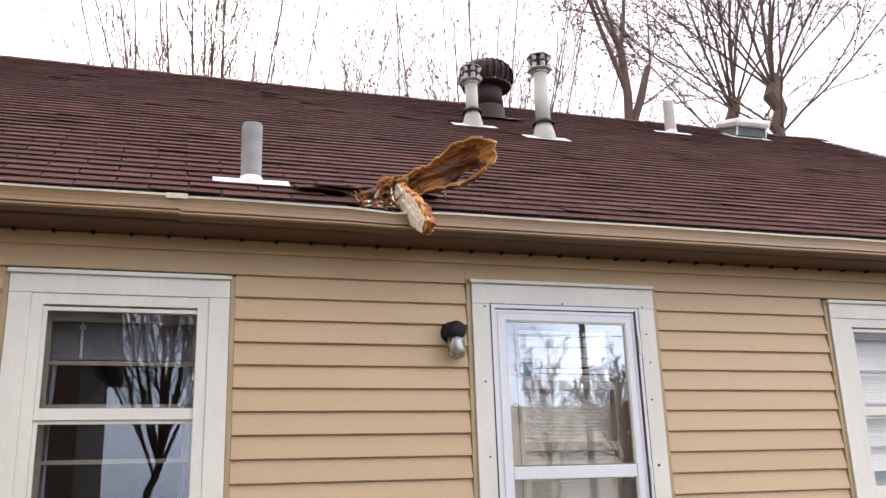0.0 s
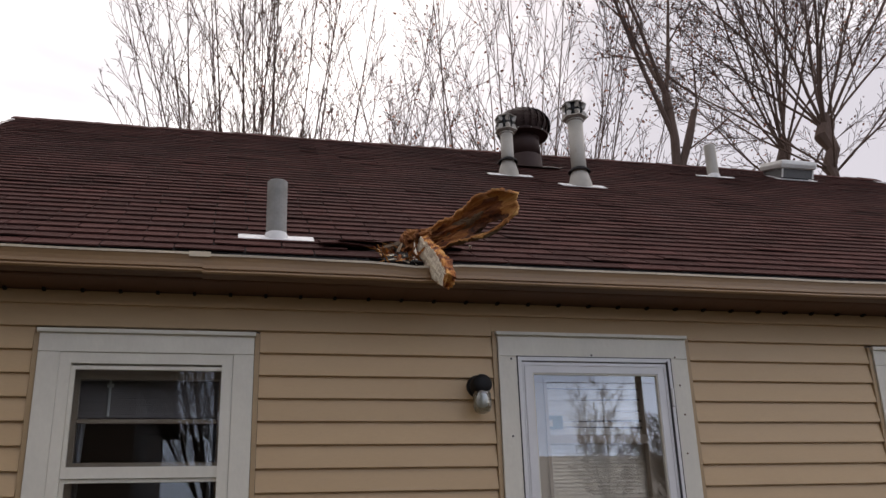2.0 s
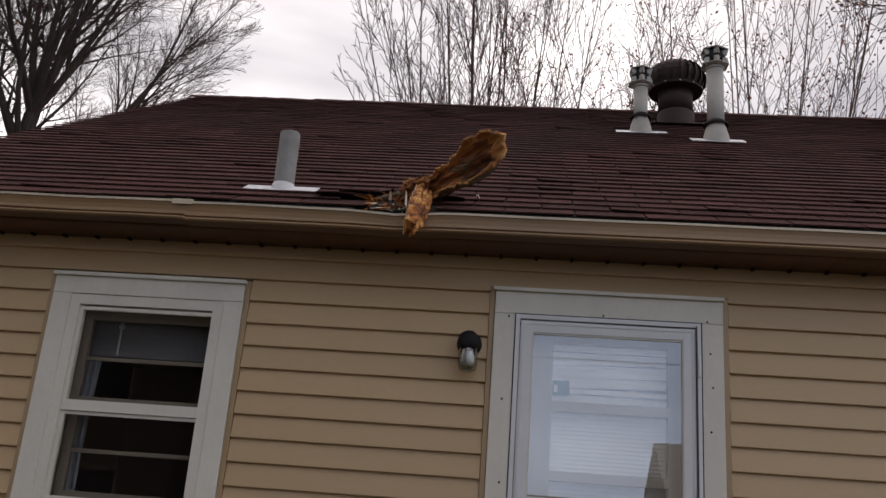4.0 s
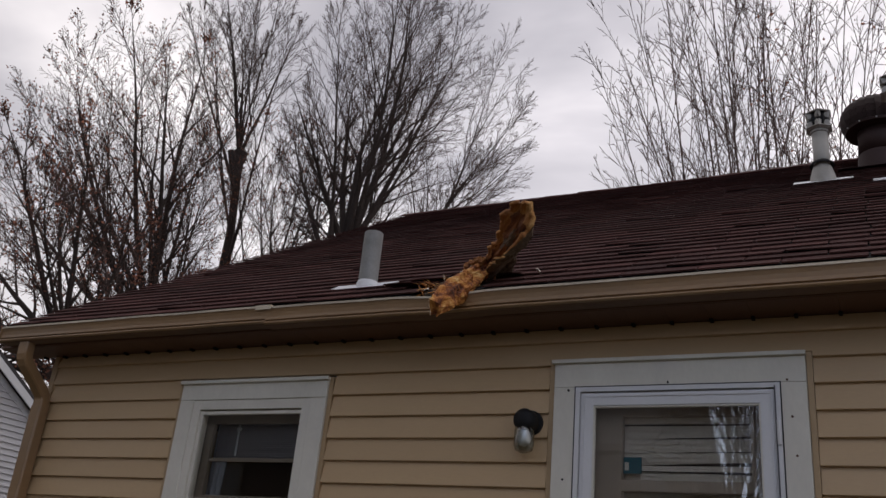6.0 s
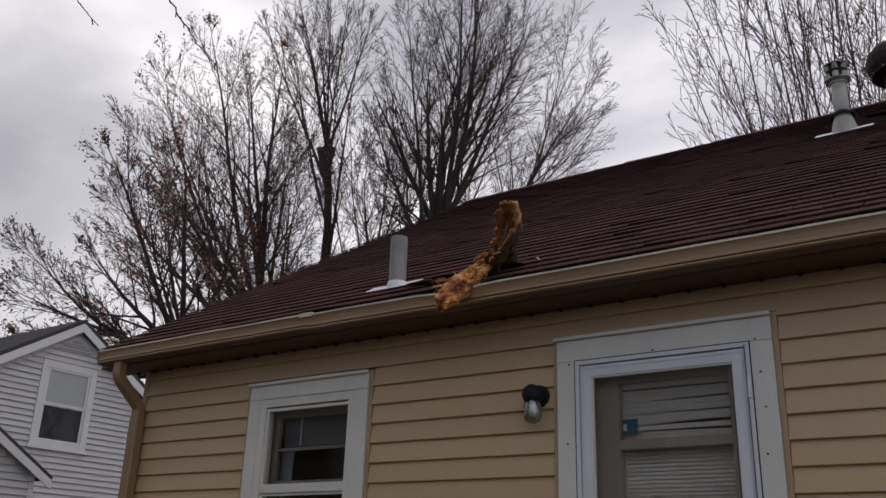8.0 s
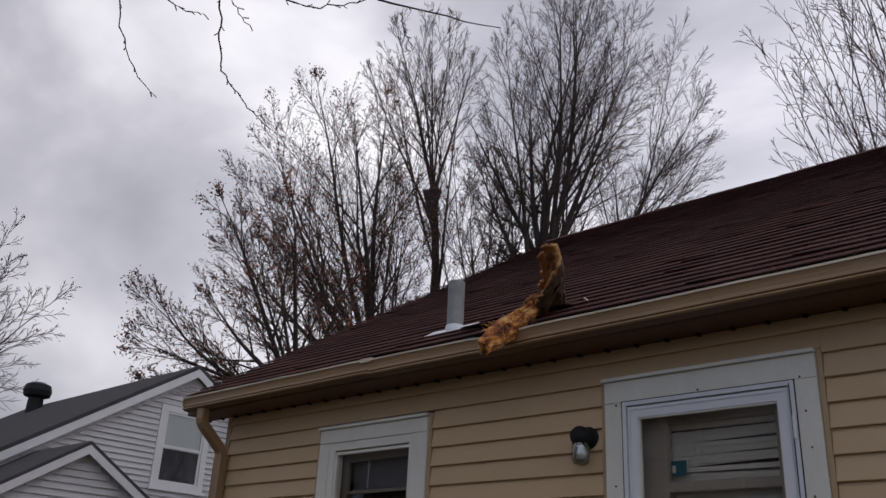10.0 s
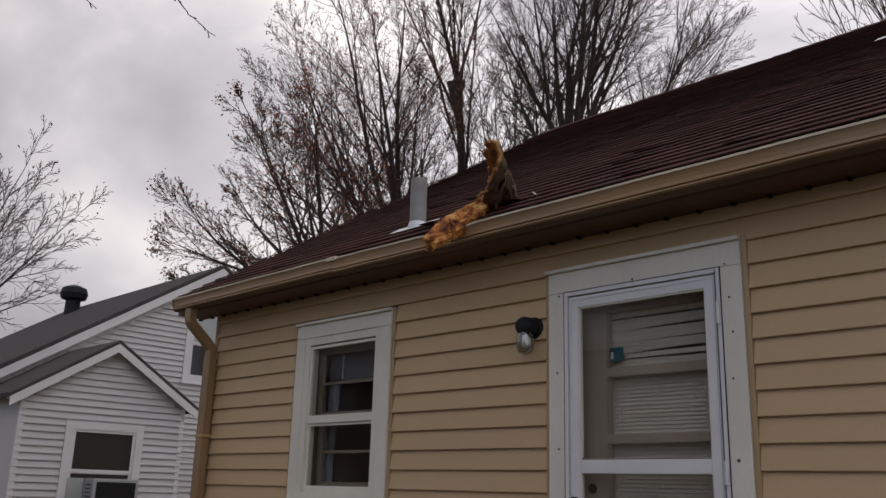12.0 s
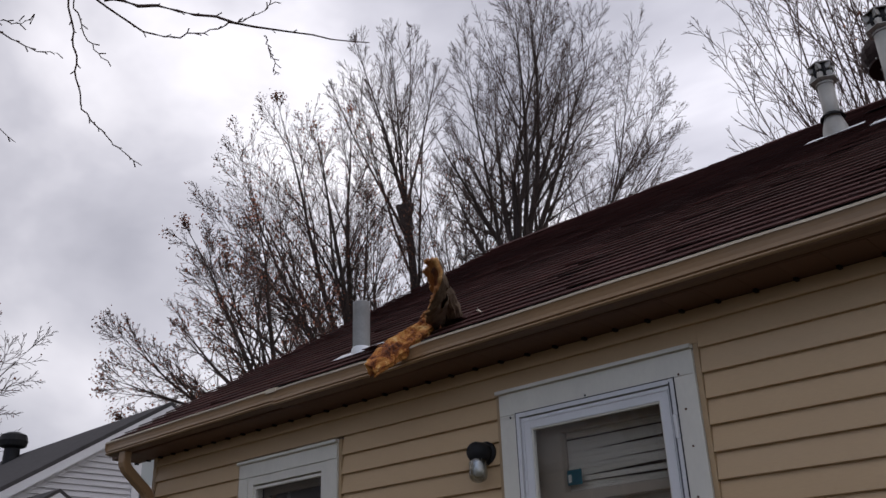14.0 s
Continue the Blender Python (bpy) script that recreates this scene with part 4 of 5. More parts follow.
def shell_bm(ln, r_of, half, seg=72, arc=36, seed=0):
    """A trough of hollow wood along local z, open towards local -y, local x down; torn long and short edges."""
    bm = bmesh.new()
    outer, inner = [], []
    for i in range(seg + 1):
        u = i / seg
        ro, ri = [], []
        for j in range(arc + 1):
            v = j / arc * 2 - 1
            e = 3.0 if v > 0 else 0.0
            tear = 0.26 * noise.noise(Vector((u * 4.5, e, seed))) + 0.10 * noise.noise(Vector((u * 11, e, seed + 4))) * (1 + 2 * noise.noise(Vector((u * 6, e, 3)))) + 0.12 * noise.noise(Vector((u * 31, e, seed + 6))) + 0.06 * noise.noise(Vector((u * 67, e, seed + 9)))
            tear += 0.22 * math.exp(-((u - 0.60) / 0.10) ** 2) if v > 0 else 0.0
            a = v * half * (1 + tear) * (1 + 0.28 * max(0.0, v))
            end = (1 - 0.20 * v * v if v > 0 else 1 - 0.05 * v * v) + 0.05 * noise.noise(Vector((v * 3.5, seed, 1.7))) + 0.02 * noise.noise(Vector((v * 11, seed, 7.7)))
            n1 = noise.noise(Vector((u * 3.0, v * 2.2, seed)))
            n2 = noise.noise(Vector((u * 9, v * 6, seed + 5)))
            n3 = noise.noise(Vector((u * 2.2, v * 8, seed + 2)))
            n4 = noise.noise(Vector((u * 26, v * 16, seed + 8)))
            rr = r_of(u) * (1 + 0.15 * n1 + 0.09 * n2 + 0.09 * n3 + 0.05 * n4)
            th = 0.020 + 0.022 * abs(n1) + 0.030 * max(0.0, n3) + 0.020 * n2 + 0.008 * n4
            # a rotted pocket near the outer end
            th -= 0.030 * math.exp(-((u - 0.70) / 0.12) ** 2 - ((v - 0.10) / 0.22) ** 2)
            th = max(0.006, th * (1.0 - 0.5 * abs(v) ** 3))
            z = ln * u * end
            ro.append(bm.verts.new((rr * math.sin(a), rr * math.cos(a), z)))
            q = max(0.004, rr - th)
            ri.append(bm.verts.new((q * math.sin(a), q * math.cos(a), z - 0.006 * n2)))
        outer.append(ro)
        inner.append(ri)
    for i in range(seg):
        u = i / seg
        for j in range(arc):
            v = j / arc * 2 - 1
            fo = bm.faces.new((outer[i][j], outer[i][j + 1], outer[i + 1][j + 1], outer[i + 1][j]))
            fo.material_index = 0
            f = bm.faces.new((inner[i][j], inner[i + 1][j], inner[i + 1][j + 1], inner[i][j + 1]))
            wob = 0.25 * noise.noise(Vector((u * 6, v * 5, seed + 12)))
            f.material_index = 2 if abs(v) + wob > 0.74 or u + wob * 0.4 > 0.86 else 1
            if ((u - 0.72) / 0.17) ** 2 + ((v - 0.28) / 0.36) ** 2 + 2 * wob < 1:
                f.material_index = 3
            if ((u - 0.75) / 0.11) ** 2 + ((v - 0.36) / 0.24) ** 2 + 1.6 * wob < 1:
                f.tag = fo.tag = True
        for j in (0, arc):
            bm.faces.new((outer[i][j], outer[i + 1][j], inner[i + 1][j], inner[i][j])).material_index = 2
    for i in (0, seg):
        for j in range(arc):
            bm.faces.new((outer[i][j], outer[i][j + 1], inner[i][j + 1], inner[i][j])).material_index = 2
    # the rotted-through hole near the outer end
    gone = [f for f in bm.faces if f.tag]
    bmesh.ops.delete(bm, geom=gone, context="FACES")
    bmesh.ops.recalc_face_normals(bm, faces=bm.faces[:])
    return bm


U0, U1 = Vector((-0.520, 0.075, 3.195)), Vector((-0.055, -0.515, 3.300))
uz = (U1 - U0).normalized()
FACE = Vector((-0.71, -0.67, -0.18))          # the hollow looks this way
uy = -(FACE - uz * FACE.dot(uz)).normalized()
ux = uy.cross(uz)
shell = part("hollow_shell", shell_bm((U1 - U0).length, lambda u: 0.046 + 0.080 * min(1, u * 1.15) - 0.022 * max(0, u - 0.86) * 6, 1.32, seed=2), [M_GREYWOOD, M_ROTIN, M_ROTTAN, M_ROTDARK], limb, "hollow shell of orange rotten wood", smooth=True)
shell.matrix_local = Matrix(((ux.x, uy.x, uz.x, U0.x - LB.x), (ux.y, uy.y, uz.y, U0.y - LB.y), (ux.z, uy.z, uz.z, U0.z - LB.z), (0, 0, 0, 1)))


def chunk_bm(p0, p1, radii, seed, flat=None, seg=56, n=36, rough=0.22):
    bm = bmesh.new()
    ax = p1 - p0
    ln = ax.length
    ax.normalize()
    s1 = ax.cross(Vector((0, 0, 1))).normalized()
    s2 = ax.cross(s1).normalized()
    rings = []
    for i in range(seg + 1):
        u = i / seg
        r = radii(u)
        ring = []
        for k in range(n):
            a = 2 * math.pi * k / n
            d = s1 * math.cos(a) + s2 * math.sin(a)
            nn = noise.noise(Vector((u * 2.2, math.cos(a) * 2.4, math.sin(a) * 2.4 + seed))) + 0.6 * noise.noise(Vector((u * 9, math.cos(a) * 3, math.sin(a) * 3 + seed)))
            n2 = noise.noise(Vector((u * 30, math.cos(a) * 7, math.sin(a) * 7 + seed)))
            along = 0.06 * noise.noise(Vector((math.cos(a) * 2, math.sin(a) * 2, seed + 3))) if u > 0.9 else 0
            ring.append(bm.verts.new(p0 + ax * (ln * (u + along)) + d * r * (1 + rough * nn + 0.16 * n2)))
        rings.append(ring)
    for a, b in zip(rings, rings[1:]):
        for k in range(n):
            bm.faces.new((a[k], a[(k + 1) % n], b[(k + 1) % n], b[k]))
    bm.faces.new(rings[0][::-1])
    bm.faces.new(rings[-1])
    bmesh.ops.recalc_face_normals(bm, faces=bm.faces[:])
    return bm


C0, C1 = Vector((-0.435, -0.055, 3.215)), Vector((-0.415, -0.570, 2.828))
CUT = Vector((-0.88, -0.40, -0.22)).normalized()      # normal of the torn flat side
cb = chunk_bm(C0 - LB, C1 - LB, lambda u: 0.040 + 0.024 * math.sin(min(1, 0.15 + u) * 2.6) - 0.012 * max(0, u - 0.85) * 6, 11, rough=0.34)
cax = (C1 - C0).normalized()
cin = CUT.cross(cax).normalized()
flat_v = set()
for v in cb.verts:
    rel = v.co - (C0 - LB)
    h, w = rel.dot(CUT) - cax.dot(CUT) * rel.dot(cax), rel.dot(cin)
    v.co += cin * w * 0.02
    lim = 0.016 + 0.004 * noise.noise(v.co * 30)
    if h > lim:
        v.co -= CUT * (h - lim)
        flat_v.add(v)
sb = bmesh.new()
vm = {}
for f in cb.faces:
    if all(v in flat_v for v in f.verts) and len(f.verts) == 4:
        for v in f.verts:
            if v not in vm:
                vm[v] = sb.verts.new(v.co + CUT * 0.003)
        sb.faces.new([vm[v] for v in f.verts])
bmesh.ops.solidify(sb, geom=sb.faces[:], thickness=0.005)
part("lower_chunk", cb, M_ROT, limb, "crumbling orange rotten wood")
part("sapwood_face", sb, M_SAP, limb, "pale freshly torn sapwood")
part("dark_heart", chunk_bm(Vector((-0.50, 0.03, 3.22)) - LB, Vector((-0.40, -0.12, 3.255)) - LB, lambda u: 0.060 * (1.05 - 0.75 * u * u), 51, rough=0.6), M_ROTIN, limb, "dark crumbling heartwood")
part("bark_foot", chunk_bm(Vector((-0.425, 0.130, 3.225)) - LB, Vector((-0.130, -0.290, 3.325)) - LB, lambda u: 0.072 - 0.040 * u - 0.016 * max(0, u - 0.8) * 5, 63, rough=0.28, seg=36, n=22), M_GREYWOOD, limb, "grey weathered outer wood")
part("bark_foot", chunk_bm(Vector((-0.425, 0.145, 3.245)) - LB, Vector((-0.185, -0.185, 3.325)) - LB, lambda u: 0.064 - 0.024 * u - 0.016 * max(0, u - 0.8) * 5, 71, rough=0.25, seg=30, n=20), M_GREYWOOD, limb, "grey weathered outer wood")
part("torn_bark", chunk_bm(Vector((-0.46, 0.01, 3.235)) - LB, Vector((-0.70, -0.03, 3.160)) - LB, lambda u: 0.034 * (1 - 0.8 * u), 57, rough=0.4, seg=24, n=14), M_GREYWOOD, limb, "grey torn bark")


def splinter_bm(p, d, ln, w):
    bm = bmesh.new()
    d = d.normalized()
    s = d.cross(Vector((0.3, 0.2, 1))).normalized() * w
    t = d.cross(s).normalized() * w * 0.5
    a = [bm.verts.new(p + q) for q in (s, t, -s, -t)]
    m = [bm.verts.new(p + d * ln * 0.6 + q * 0.8 + s * 0.4) for q in (s, t, -s, -t)]
    tip = bm.verts.new(p + d * ln + s * 0.5)
    for i in range(4):
        j = (i + 1) % 4
        bm.faces.new((a[i], a[j], m[j], m[i]))
        bm.faces.new((m[i], m[j], tip))
    bm.faces.new(a[::-1])
    bmesh.ops.recalc_face_normals(bm, faces=bm.faces[:])
    return bm


rs = random.Random(21)
for i in range(52):
    p = Vector((rs.uniform(-0.70, -0.47), rs.uniform(-0.25, -0.08), 0))
    p.z = roof_z(p.y) + rs.uniform(-0.02, 0.025)
    d = Vector((rs.uniform(-0.7, 0.3), rs.uniform(-1.0, 0.0), rs.uniform(-0.5, 0.35)))
    part("splinter", splinter_bm(p - LB, d, rs.uniform(0.04, 0.10), rs.uniform(0.005, 0.010)), rs.choice([M_ROT, M_ROT, M_ROTTAN, M_ROTTAN, M_ROTTAN, M_SAP]), limb)
for i in range(9):
    p = Vector((rs.uniform(-0.66, -0.50), rs.uniform(-0.02, 0.08), 0))
    p.z = roof_z(p.y) + 0.015
    part("splinter", splinter_bm(p - LB, Vector((rs.uniform(-1, -0.3), rs.uniform(-0.3, 0.5), rs.uniform(0.1, 0.5))), rs.uniform(0.05, 0.10), rs.uniform(0.007, 0.012)), rs.choice([M_GREYWOOD, M_ROTTAN]), limb)
part("splinter", splinter_bm(Vector((-0.490, -0.165, 3.040)) - LB, Vector((-0.05, 0.02, 1)), 0.145, 0.015), M_SAP, limb)
part("splinter", splinter_bm(Vector((-0.325, -0.10, 3.215)) - LB, Vector((0.05, 0.0, -1)), 0.14, 0.010), M_ROTDARK, limb)

# a pale chip on the shingles
cp = on_roof(-0.127, 0.03)
chip = tagged(obj("wood_chip", move(box(-0.028, -0.006, 0.012, 0.028, 0.006, 0.020, 0.002), Matrix.Translation(cp) @ Matrix.Rotation(radians(70), 4, "Z") @ Matrix.Rotation(0.5, 4, "Y")), M_SAP), "small pale wood chip lying on the shingles", "wood chip")

# torn shingles lifted round the break
rt = random.Random(5)
for (x0, y0, w, rx, ry, rz) in ((-0.86, 0.00, 0.30, 5, 3, 5), (-0.74, 0.09, 0.30, 8, -5, -8), (-0.33, 0.05, 0.28, 7, 5, -5)):
    p = on_roof(x0, y0)
    bm = bmesh.new()
    bmesh.ops.create_grid(bm, x_segments=6, y_segments=4, size=0.5)
    for v in bm.verts:
        u = v.co.copy()
        v.co = Vector((u.x * w, u.y * 0.19, 0.018 * noise.noise(Vector((u.x * 3, u.y * 3, x0 * 9))) + 0.03 * max(0, -u.y) ** 1.5))
    bmesh.ops.solidify(bm, geom=bm.faces[:], thickness=0.005)
    o = tagged(obj("torn_shingle", bm, M_SHINGLE), "torn brown shingle tab lifted beside the hole", "shingle", "torn shingles")
    o.matrix_world = Matrix.Translation(p + Vector((0, 0, 0.015))) @ Matrix.Rotation(ANG, 4, "X") @ pose(0, 0, 0, -rx, ry, rz)

# ---- trees ----
class Wood:
    """Collects tapered tubes into one mesh."""

    def __init__(self):
        self.v, self.f, self.n = [], [], 0

    def tube(self, pts, radii, sides):
        base = self.n
        prev = None
        for i, (p, r) in enumerate(zip(pts, radii)):
            a = pts[min(i + 1, len(pts) - 1)] - pts[max(i - 1, 0)]
            a.normalize()
            s = a.cross(Vector((0.31, 0.95, 0.02)) if abs(a.y) < 0.9 else Vector((1, 0, 0)))
            s.normalize()
            t = a.cross(s)
            for k in range(sides):
                c, q = math.cos(6.28319 * k / sides), math.sin(6.28319 * k / sides)
                self.v.append((p.x + (s.x * c + t.x * q) * r, p.y + (s.y * c + t.y * q) * r, p.z + (s.z * c + t.z * q) * r))
        n = len(pts)
        for i in range(n - 1):
            for k in range(sides):
                k2 = (k + 1) % sides
                self.f.append((base + i * sides + k, base + i * sides + k2, base + (i + 1) * sides + k2, base + (i + 1) * sides + k))
        self.n += n * sides

    def quad(self, p, s, rng):
        a = Vector((rng.gauss(0, 1), rng.gauss(0, 1), rng.gauss(0, 1))).normalized()
        b = a.cross(Vector((rng.gauss(0, 1), rng.gauss(0, 1), rng.gauss(0, 1)))).normalized()
        for q in (a * s, b * s * 0.6, -a * s, -b * s * 0.6):
            self.v.append(tuple(p + q))
        self.f.append((self.n, self.n + 1, self.n + 2, self.n + 3))
        self.n += 4

    def mesh(self, name, material, parent, label=""):
        me = bpy.data.meshes.new(name)
        me.from_pydata(self.v, [], self.f)
        me.materials.append(material)
        o = new(name, me)
        o.parent = parent
        return tagged(o, label) if label else o


def limb_path(rng, p, d, ln, steps, wander, lift):
    pts, d = [p.copy()], d.normalized()
    for _ in range(steps):
        d = d + Vector((rng.gauss(0, wander), rng.gauss(0, wander), rng.gauss(0, wander) + lift))
        d.normalize()
        p = p + d * (ln / steps)
        pts.append(p.copy())
    return pts, d


def aside(rng, d, angle, az):
    s = d.cross(Vector((0.2, 0.1, 1)) if abs(d.z) < 0.95 else Vector((1, 0, 0))).normalized()
    t = d.cross(s).normalized()
    return (d * math.cos(angle) + (s * math.cos(az) + t * math.sin(az)) * math.sin(angle)).normalized()


def reach(p, d, hull):
    """How far from p along d the crown's hull (centre, radii) lies; None where the ray misses it."""
    c, q = hull
    a = Vector(((p.x - c.x) / q.x, (p.y - c.y) / q.y, (p.z - c.z) / q.z))
    b = Vector((d.x / q.x, d.y / q.y, d.z / q.z))
    bb, ab, aa = b.dot(b), a.dot(b), a.dot(a) - 1
    disc = ab * ab - bb * aa
    if disc < 0:
        return None
    far = (-ab + math.sqrt(disc)) / bb
    return far if far > 0 else None


def branch(rng, wood, tips, p, d, ln, r, level, spec, hull=None):
    """One limb and all that grows from it. spec: per level (children, angle, length ratio, lift, wander)."""
    kids, ang, ratio, lift, wander = spec[min(level, len(spec) - 1)]
    if hull:
        far = reach(p, d, hull)
        ln = min(ln, far * rng.uniform(0.86, 1.06) + 0.15) if far else ln * 0.35
    steps = max(2, min(9, int(ln / 0.5)))
    pts, _ = limb_path(rng, p, d, ln, steps, wander, lift)
    r_end = spec_min[0] * (1.3 if level == 0 else 1.0)
    rad = [r + (r_end - r) * (i / steps) ** (0.75 if level else 0.9) for i in range(steps + 1)]
    wood[0 if level < 2 else 1].tube(pts, rad, 7 if level == 0 else 5 if level == 1 else 3)
    if level >= len(spec):
        tips.append(pts[-1])
        tips.append(pts[len(pts) // 2])
        return
    az = rng.uniform(0, 6.28)
    for k in range(kids):
        u = 0.16 + 0.83 * (k + rng.uniform(0.1, 0.9)) / kids
        i = min(steps - 1, int(u * steps))
        q = pts[i].lerp(pts[i + 1], u * steps - i)
        dd = (pts[i + 1] - pts[i]).normalized()
        az += 2.4 + rng.uniform(-0.5, 0.5)
        branch(rng, wood, tips, q, aside(rng, dd, ang * rng.uniform(0.75, 1.25) * (1.15 - 0.45 * u), az), ln * ratio * rng.uniform(0.7, 1.15) * (1.2 - 0.72 * u), max(spec_min[0], rad[i] * 0.55), level + 1, spec, hull)
    # the leader forks at its tip
    for k in range(2 if hull else 0):
        branch(rng, wood, tips, pts[-1], aside(rng, (pts[-1] - pts[-2]).normalized(), rng.uniform(0.12, 0.34), az + 3.14 * k), ln * ratio * rng.uniform(0.3, 0.55), max(spec_min[0], rad[-1] * 0.9), level + 1, spec, hull)


spec_min = [0.008]


def make_tree(label, base, stems, spec, seed, trunk=None, bark=None, twig=None, leaves=0, leaf_size=0.05, finest=0.008, knob=None, stub=None, hull=None):
    """trunk: (height, radius, lean x, lean y). stems: rows of (start height share, tilt degrees, azimuth degrees, length, radius).
    hull: world centre and radii of the crown; then stems is (count, radius, lowest share of the hull's height), aimed all over it."""
    rng = random.Random(seed)
    spec_min[0] = finest
    root = thing("tree", label, "tree", base, "bare trees")
    wood, tips = (Wood(), Wood()), []
    top = Vector((0, 0, 0))
    path = [Vector((0, 0, -0.2)), Vector((0, 0, 0.1))]
    if trunk:
        h, r, lx, ly = trunk
        path = [Vector((lx * (i / 10) ** 1.5 + 0.12 * math.sin(i * 1.3 + seed), ly * (i / 10) ** 1.5 + 0.1 * math.cos(i + seed), -0.2 + (h + 0.2) * i / 10)) for i in range(11)]
        rad = [r * (1.35 if i == 0 else 1 - 0.045 * i) for i in range(11)]
        wood[0].tube(path, rad, 10)
    if knob:
        kt = [path[-1] + Vector((0.06 * math.sin(dz * 9), 0.05 * math.cos(dz * 7), dz)) for dz in (-1.3, -0.9, -0.5, -0.15, 0.15, 0.4)]
        wood[0].tube(kt, [trunk[1] * 0.5, knob * 0.75, knob * 0.72, knob, knob * 0.9, knob * 0.4], 9)
    if stub:
        u, tilt, az, ln, r = stub
        i = min(int(u * 10), 9)
        d = Vector((math.sin(radians(tilt)) * math.cos(radians(az)), math.sin(radians(tilt)) * math.sin(radians(az)), math.cos(radians(tilt))))
        wood[0].tube([path[i] + d * (ln * k / 4) for k in range(5)], [r, r * 0.95, r * 0.9, r * 0.85, r * 0.8], 8)
        wood[0].tube([path[i] + d * ln, path[i] + d * (ln + 0.03)], [r * 0.8, r * 0.05], 8)
    if hull:
        hull = (Vector(hull[0]) - Vector(base), Vector(hull[1]))
        count, r0, low = stems
        for k in range(count):
            w = 1 - (1 - low) * (k + 0.5) / count
            az = 2.39996 * k + rng.uniform(-0.25, 0.25)
            rim = math.sqrt(max(0.0, 1 - w * w))
            goal = hull[0] + Vector((hull[1].x * rim * math.cos(az), hull[1].y * rim * math.sin(az), hull[1].z * w))
            p0 = path[10 - min(4, (k * 3) % 5 if k > count // 3 else 0)]
            d = (goal - p0).normalized()
            branch(rng, wood, tips, p0, (d - Vector((0, 0, 0.10))).normalized(), (goal - p0).length, r0 * rng.uniform(0.6, 1.1), 0, spec, hull)
        stems = []
    for u, tilt, az, ln, r in stems:
        i = min(int(u * 10), len(path) - 1)
        d = Vector((math.sin(radians(tilt)) * math.cos(radians(az)), math.sin(radians(tilt)) * math.sin(radians(az)), math.cos(radians(tilt))))
        p0 = path[i] if trunk else Vector((rng.uniform(-0.5, 0.5) + d.x * 2.0, rng.uniform(-0.5, 0.5) + d.y * 2.0, -0.2))
        branch(rng, wood, tips, p0, d, ln, r, 0, spec)
    wood[0].mesh("trunk", bark or M_BARK, root)
    wood[1].mesh("crown", twig or M_TWIG, root, "fine bare twigs")
    if leaves:
        lw = Wood()
        for _ in range(leaves):
            p = rng.choice(tips) + Vector((rng.gauss(0, 0.12), rng.gauss(0, 0.12), rng.gauss(0, 0.12)))
            lw.quad(p, leaf_size * rng.uniform(0.6, 1.3), rng)
        lw.mesh("leaves", M_LEAF, root, "few dry brown leaves")
    return root


def fan(n, tilt, ln, r, seed, u=1.0, jitter=8):
    g = random.Random(seed)
    return [(u, max(2, tilt * (0.35 + 0.65 * ((k * 7) % n) / n) + g.uniform(-jitter, jitter)), k * 360 / n + g.uniform(-20, 20), ln * g.uniform(0.8, 1.1), r * g.uniform(0.7, 1.1)) for k in range(n)]


UPSWEPT = ((8, 0.48, 0.50, 0.024, 0.022), (7, 0.54, 0.44, 0.020, 0.035), (5, 0.55, 0.46, 0.010, 0.05))
WIDE = ((9, 0.62, 0.50, 0.014, 0.035), (7, 0.62, 0.46, 0.014, 0.05), (6, 0.62, 0.46, 0.008, 0.06))
FULL = ((10, 0.54, 0.48, 0.026, 0.048), (9, 0.58, 0.42, 0.022, 0.048), (8, 0.60, 0.44, 0.010, 0.06))
DENSE = ((10, 0.60, 0.48, 0.012, 0.05), (8, 0.62, 0.44, 0.014, 0.05), (7, 0.62, 0.44, 0.006, 0.06))
SHAGGY = ((9, 0.50, 0.36, 0.016, 0.055), (6, 0.56, 0.44, 0.010, 0.07), (4, 0.6, 0.46, 0.005, 0.08))
SLIM = ((13, 0.40, 0.30, 0.020, 0.018), (6, 0.48, 0.42, 0.018, 0.03), (3, 0.55, 0.46, 0.01, 0.05))

def crown(seed, rows):
    """Stems fanned over the compass: rows of (count, tilt, length, radius, share of trunk height)."""
    g = random.Random(seed)
    out = []
    for n, tilt, ln, r, u in rows:
        a0 = g.uniform(0, 360)
        out += [(u, tilt + g.uniform(-5, 5), a0 + 360 * k / n + g.uniform(-12, 12), ln * g.uniform(0.88, 1.08), r * g.uniform(0.8, 1.1)) for k in range(n)]
    return out


make_tree("large bare tree with a wide upswept rounded crown", (-19.6, 26.0, 0), (20, 0.18, -0.40), FULL, 6, trunk=(15.8, 0.48, 0.2, 0), finest=0.0070,
          hull=((-17.6, 27.2, 22.6), (6.2, 6.2, 9.3)))
make_tree("tall pollarded bare tree with a dark knob", (-26.75, 26.9, 0), (11, 0.10, -0.1), UPSWEPT, 4, trunk=(22.6, 0.34, -0.6, 0), finest=0.009, knob=0.42, stub=(0.90, 15, 217, 2.5, 0.20),
          hull=((-27.6, 26.0, 28.2), (3.7, 3.7, 5.9)))
make_tree("bare tree with leaning limbs and few brown leaves", (-25.0, 22.4, 0), (13, 0.17, -0.15), FULL, 8, trunk=(11.5, 0.32, -0.8, -0.6), leaves=5000, leaf_size=0.058, finest=0.0070,
          hull=((-27.3, 19.4, 17.4), (5.5, 5.5, 8.4)))
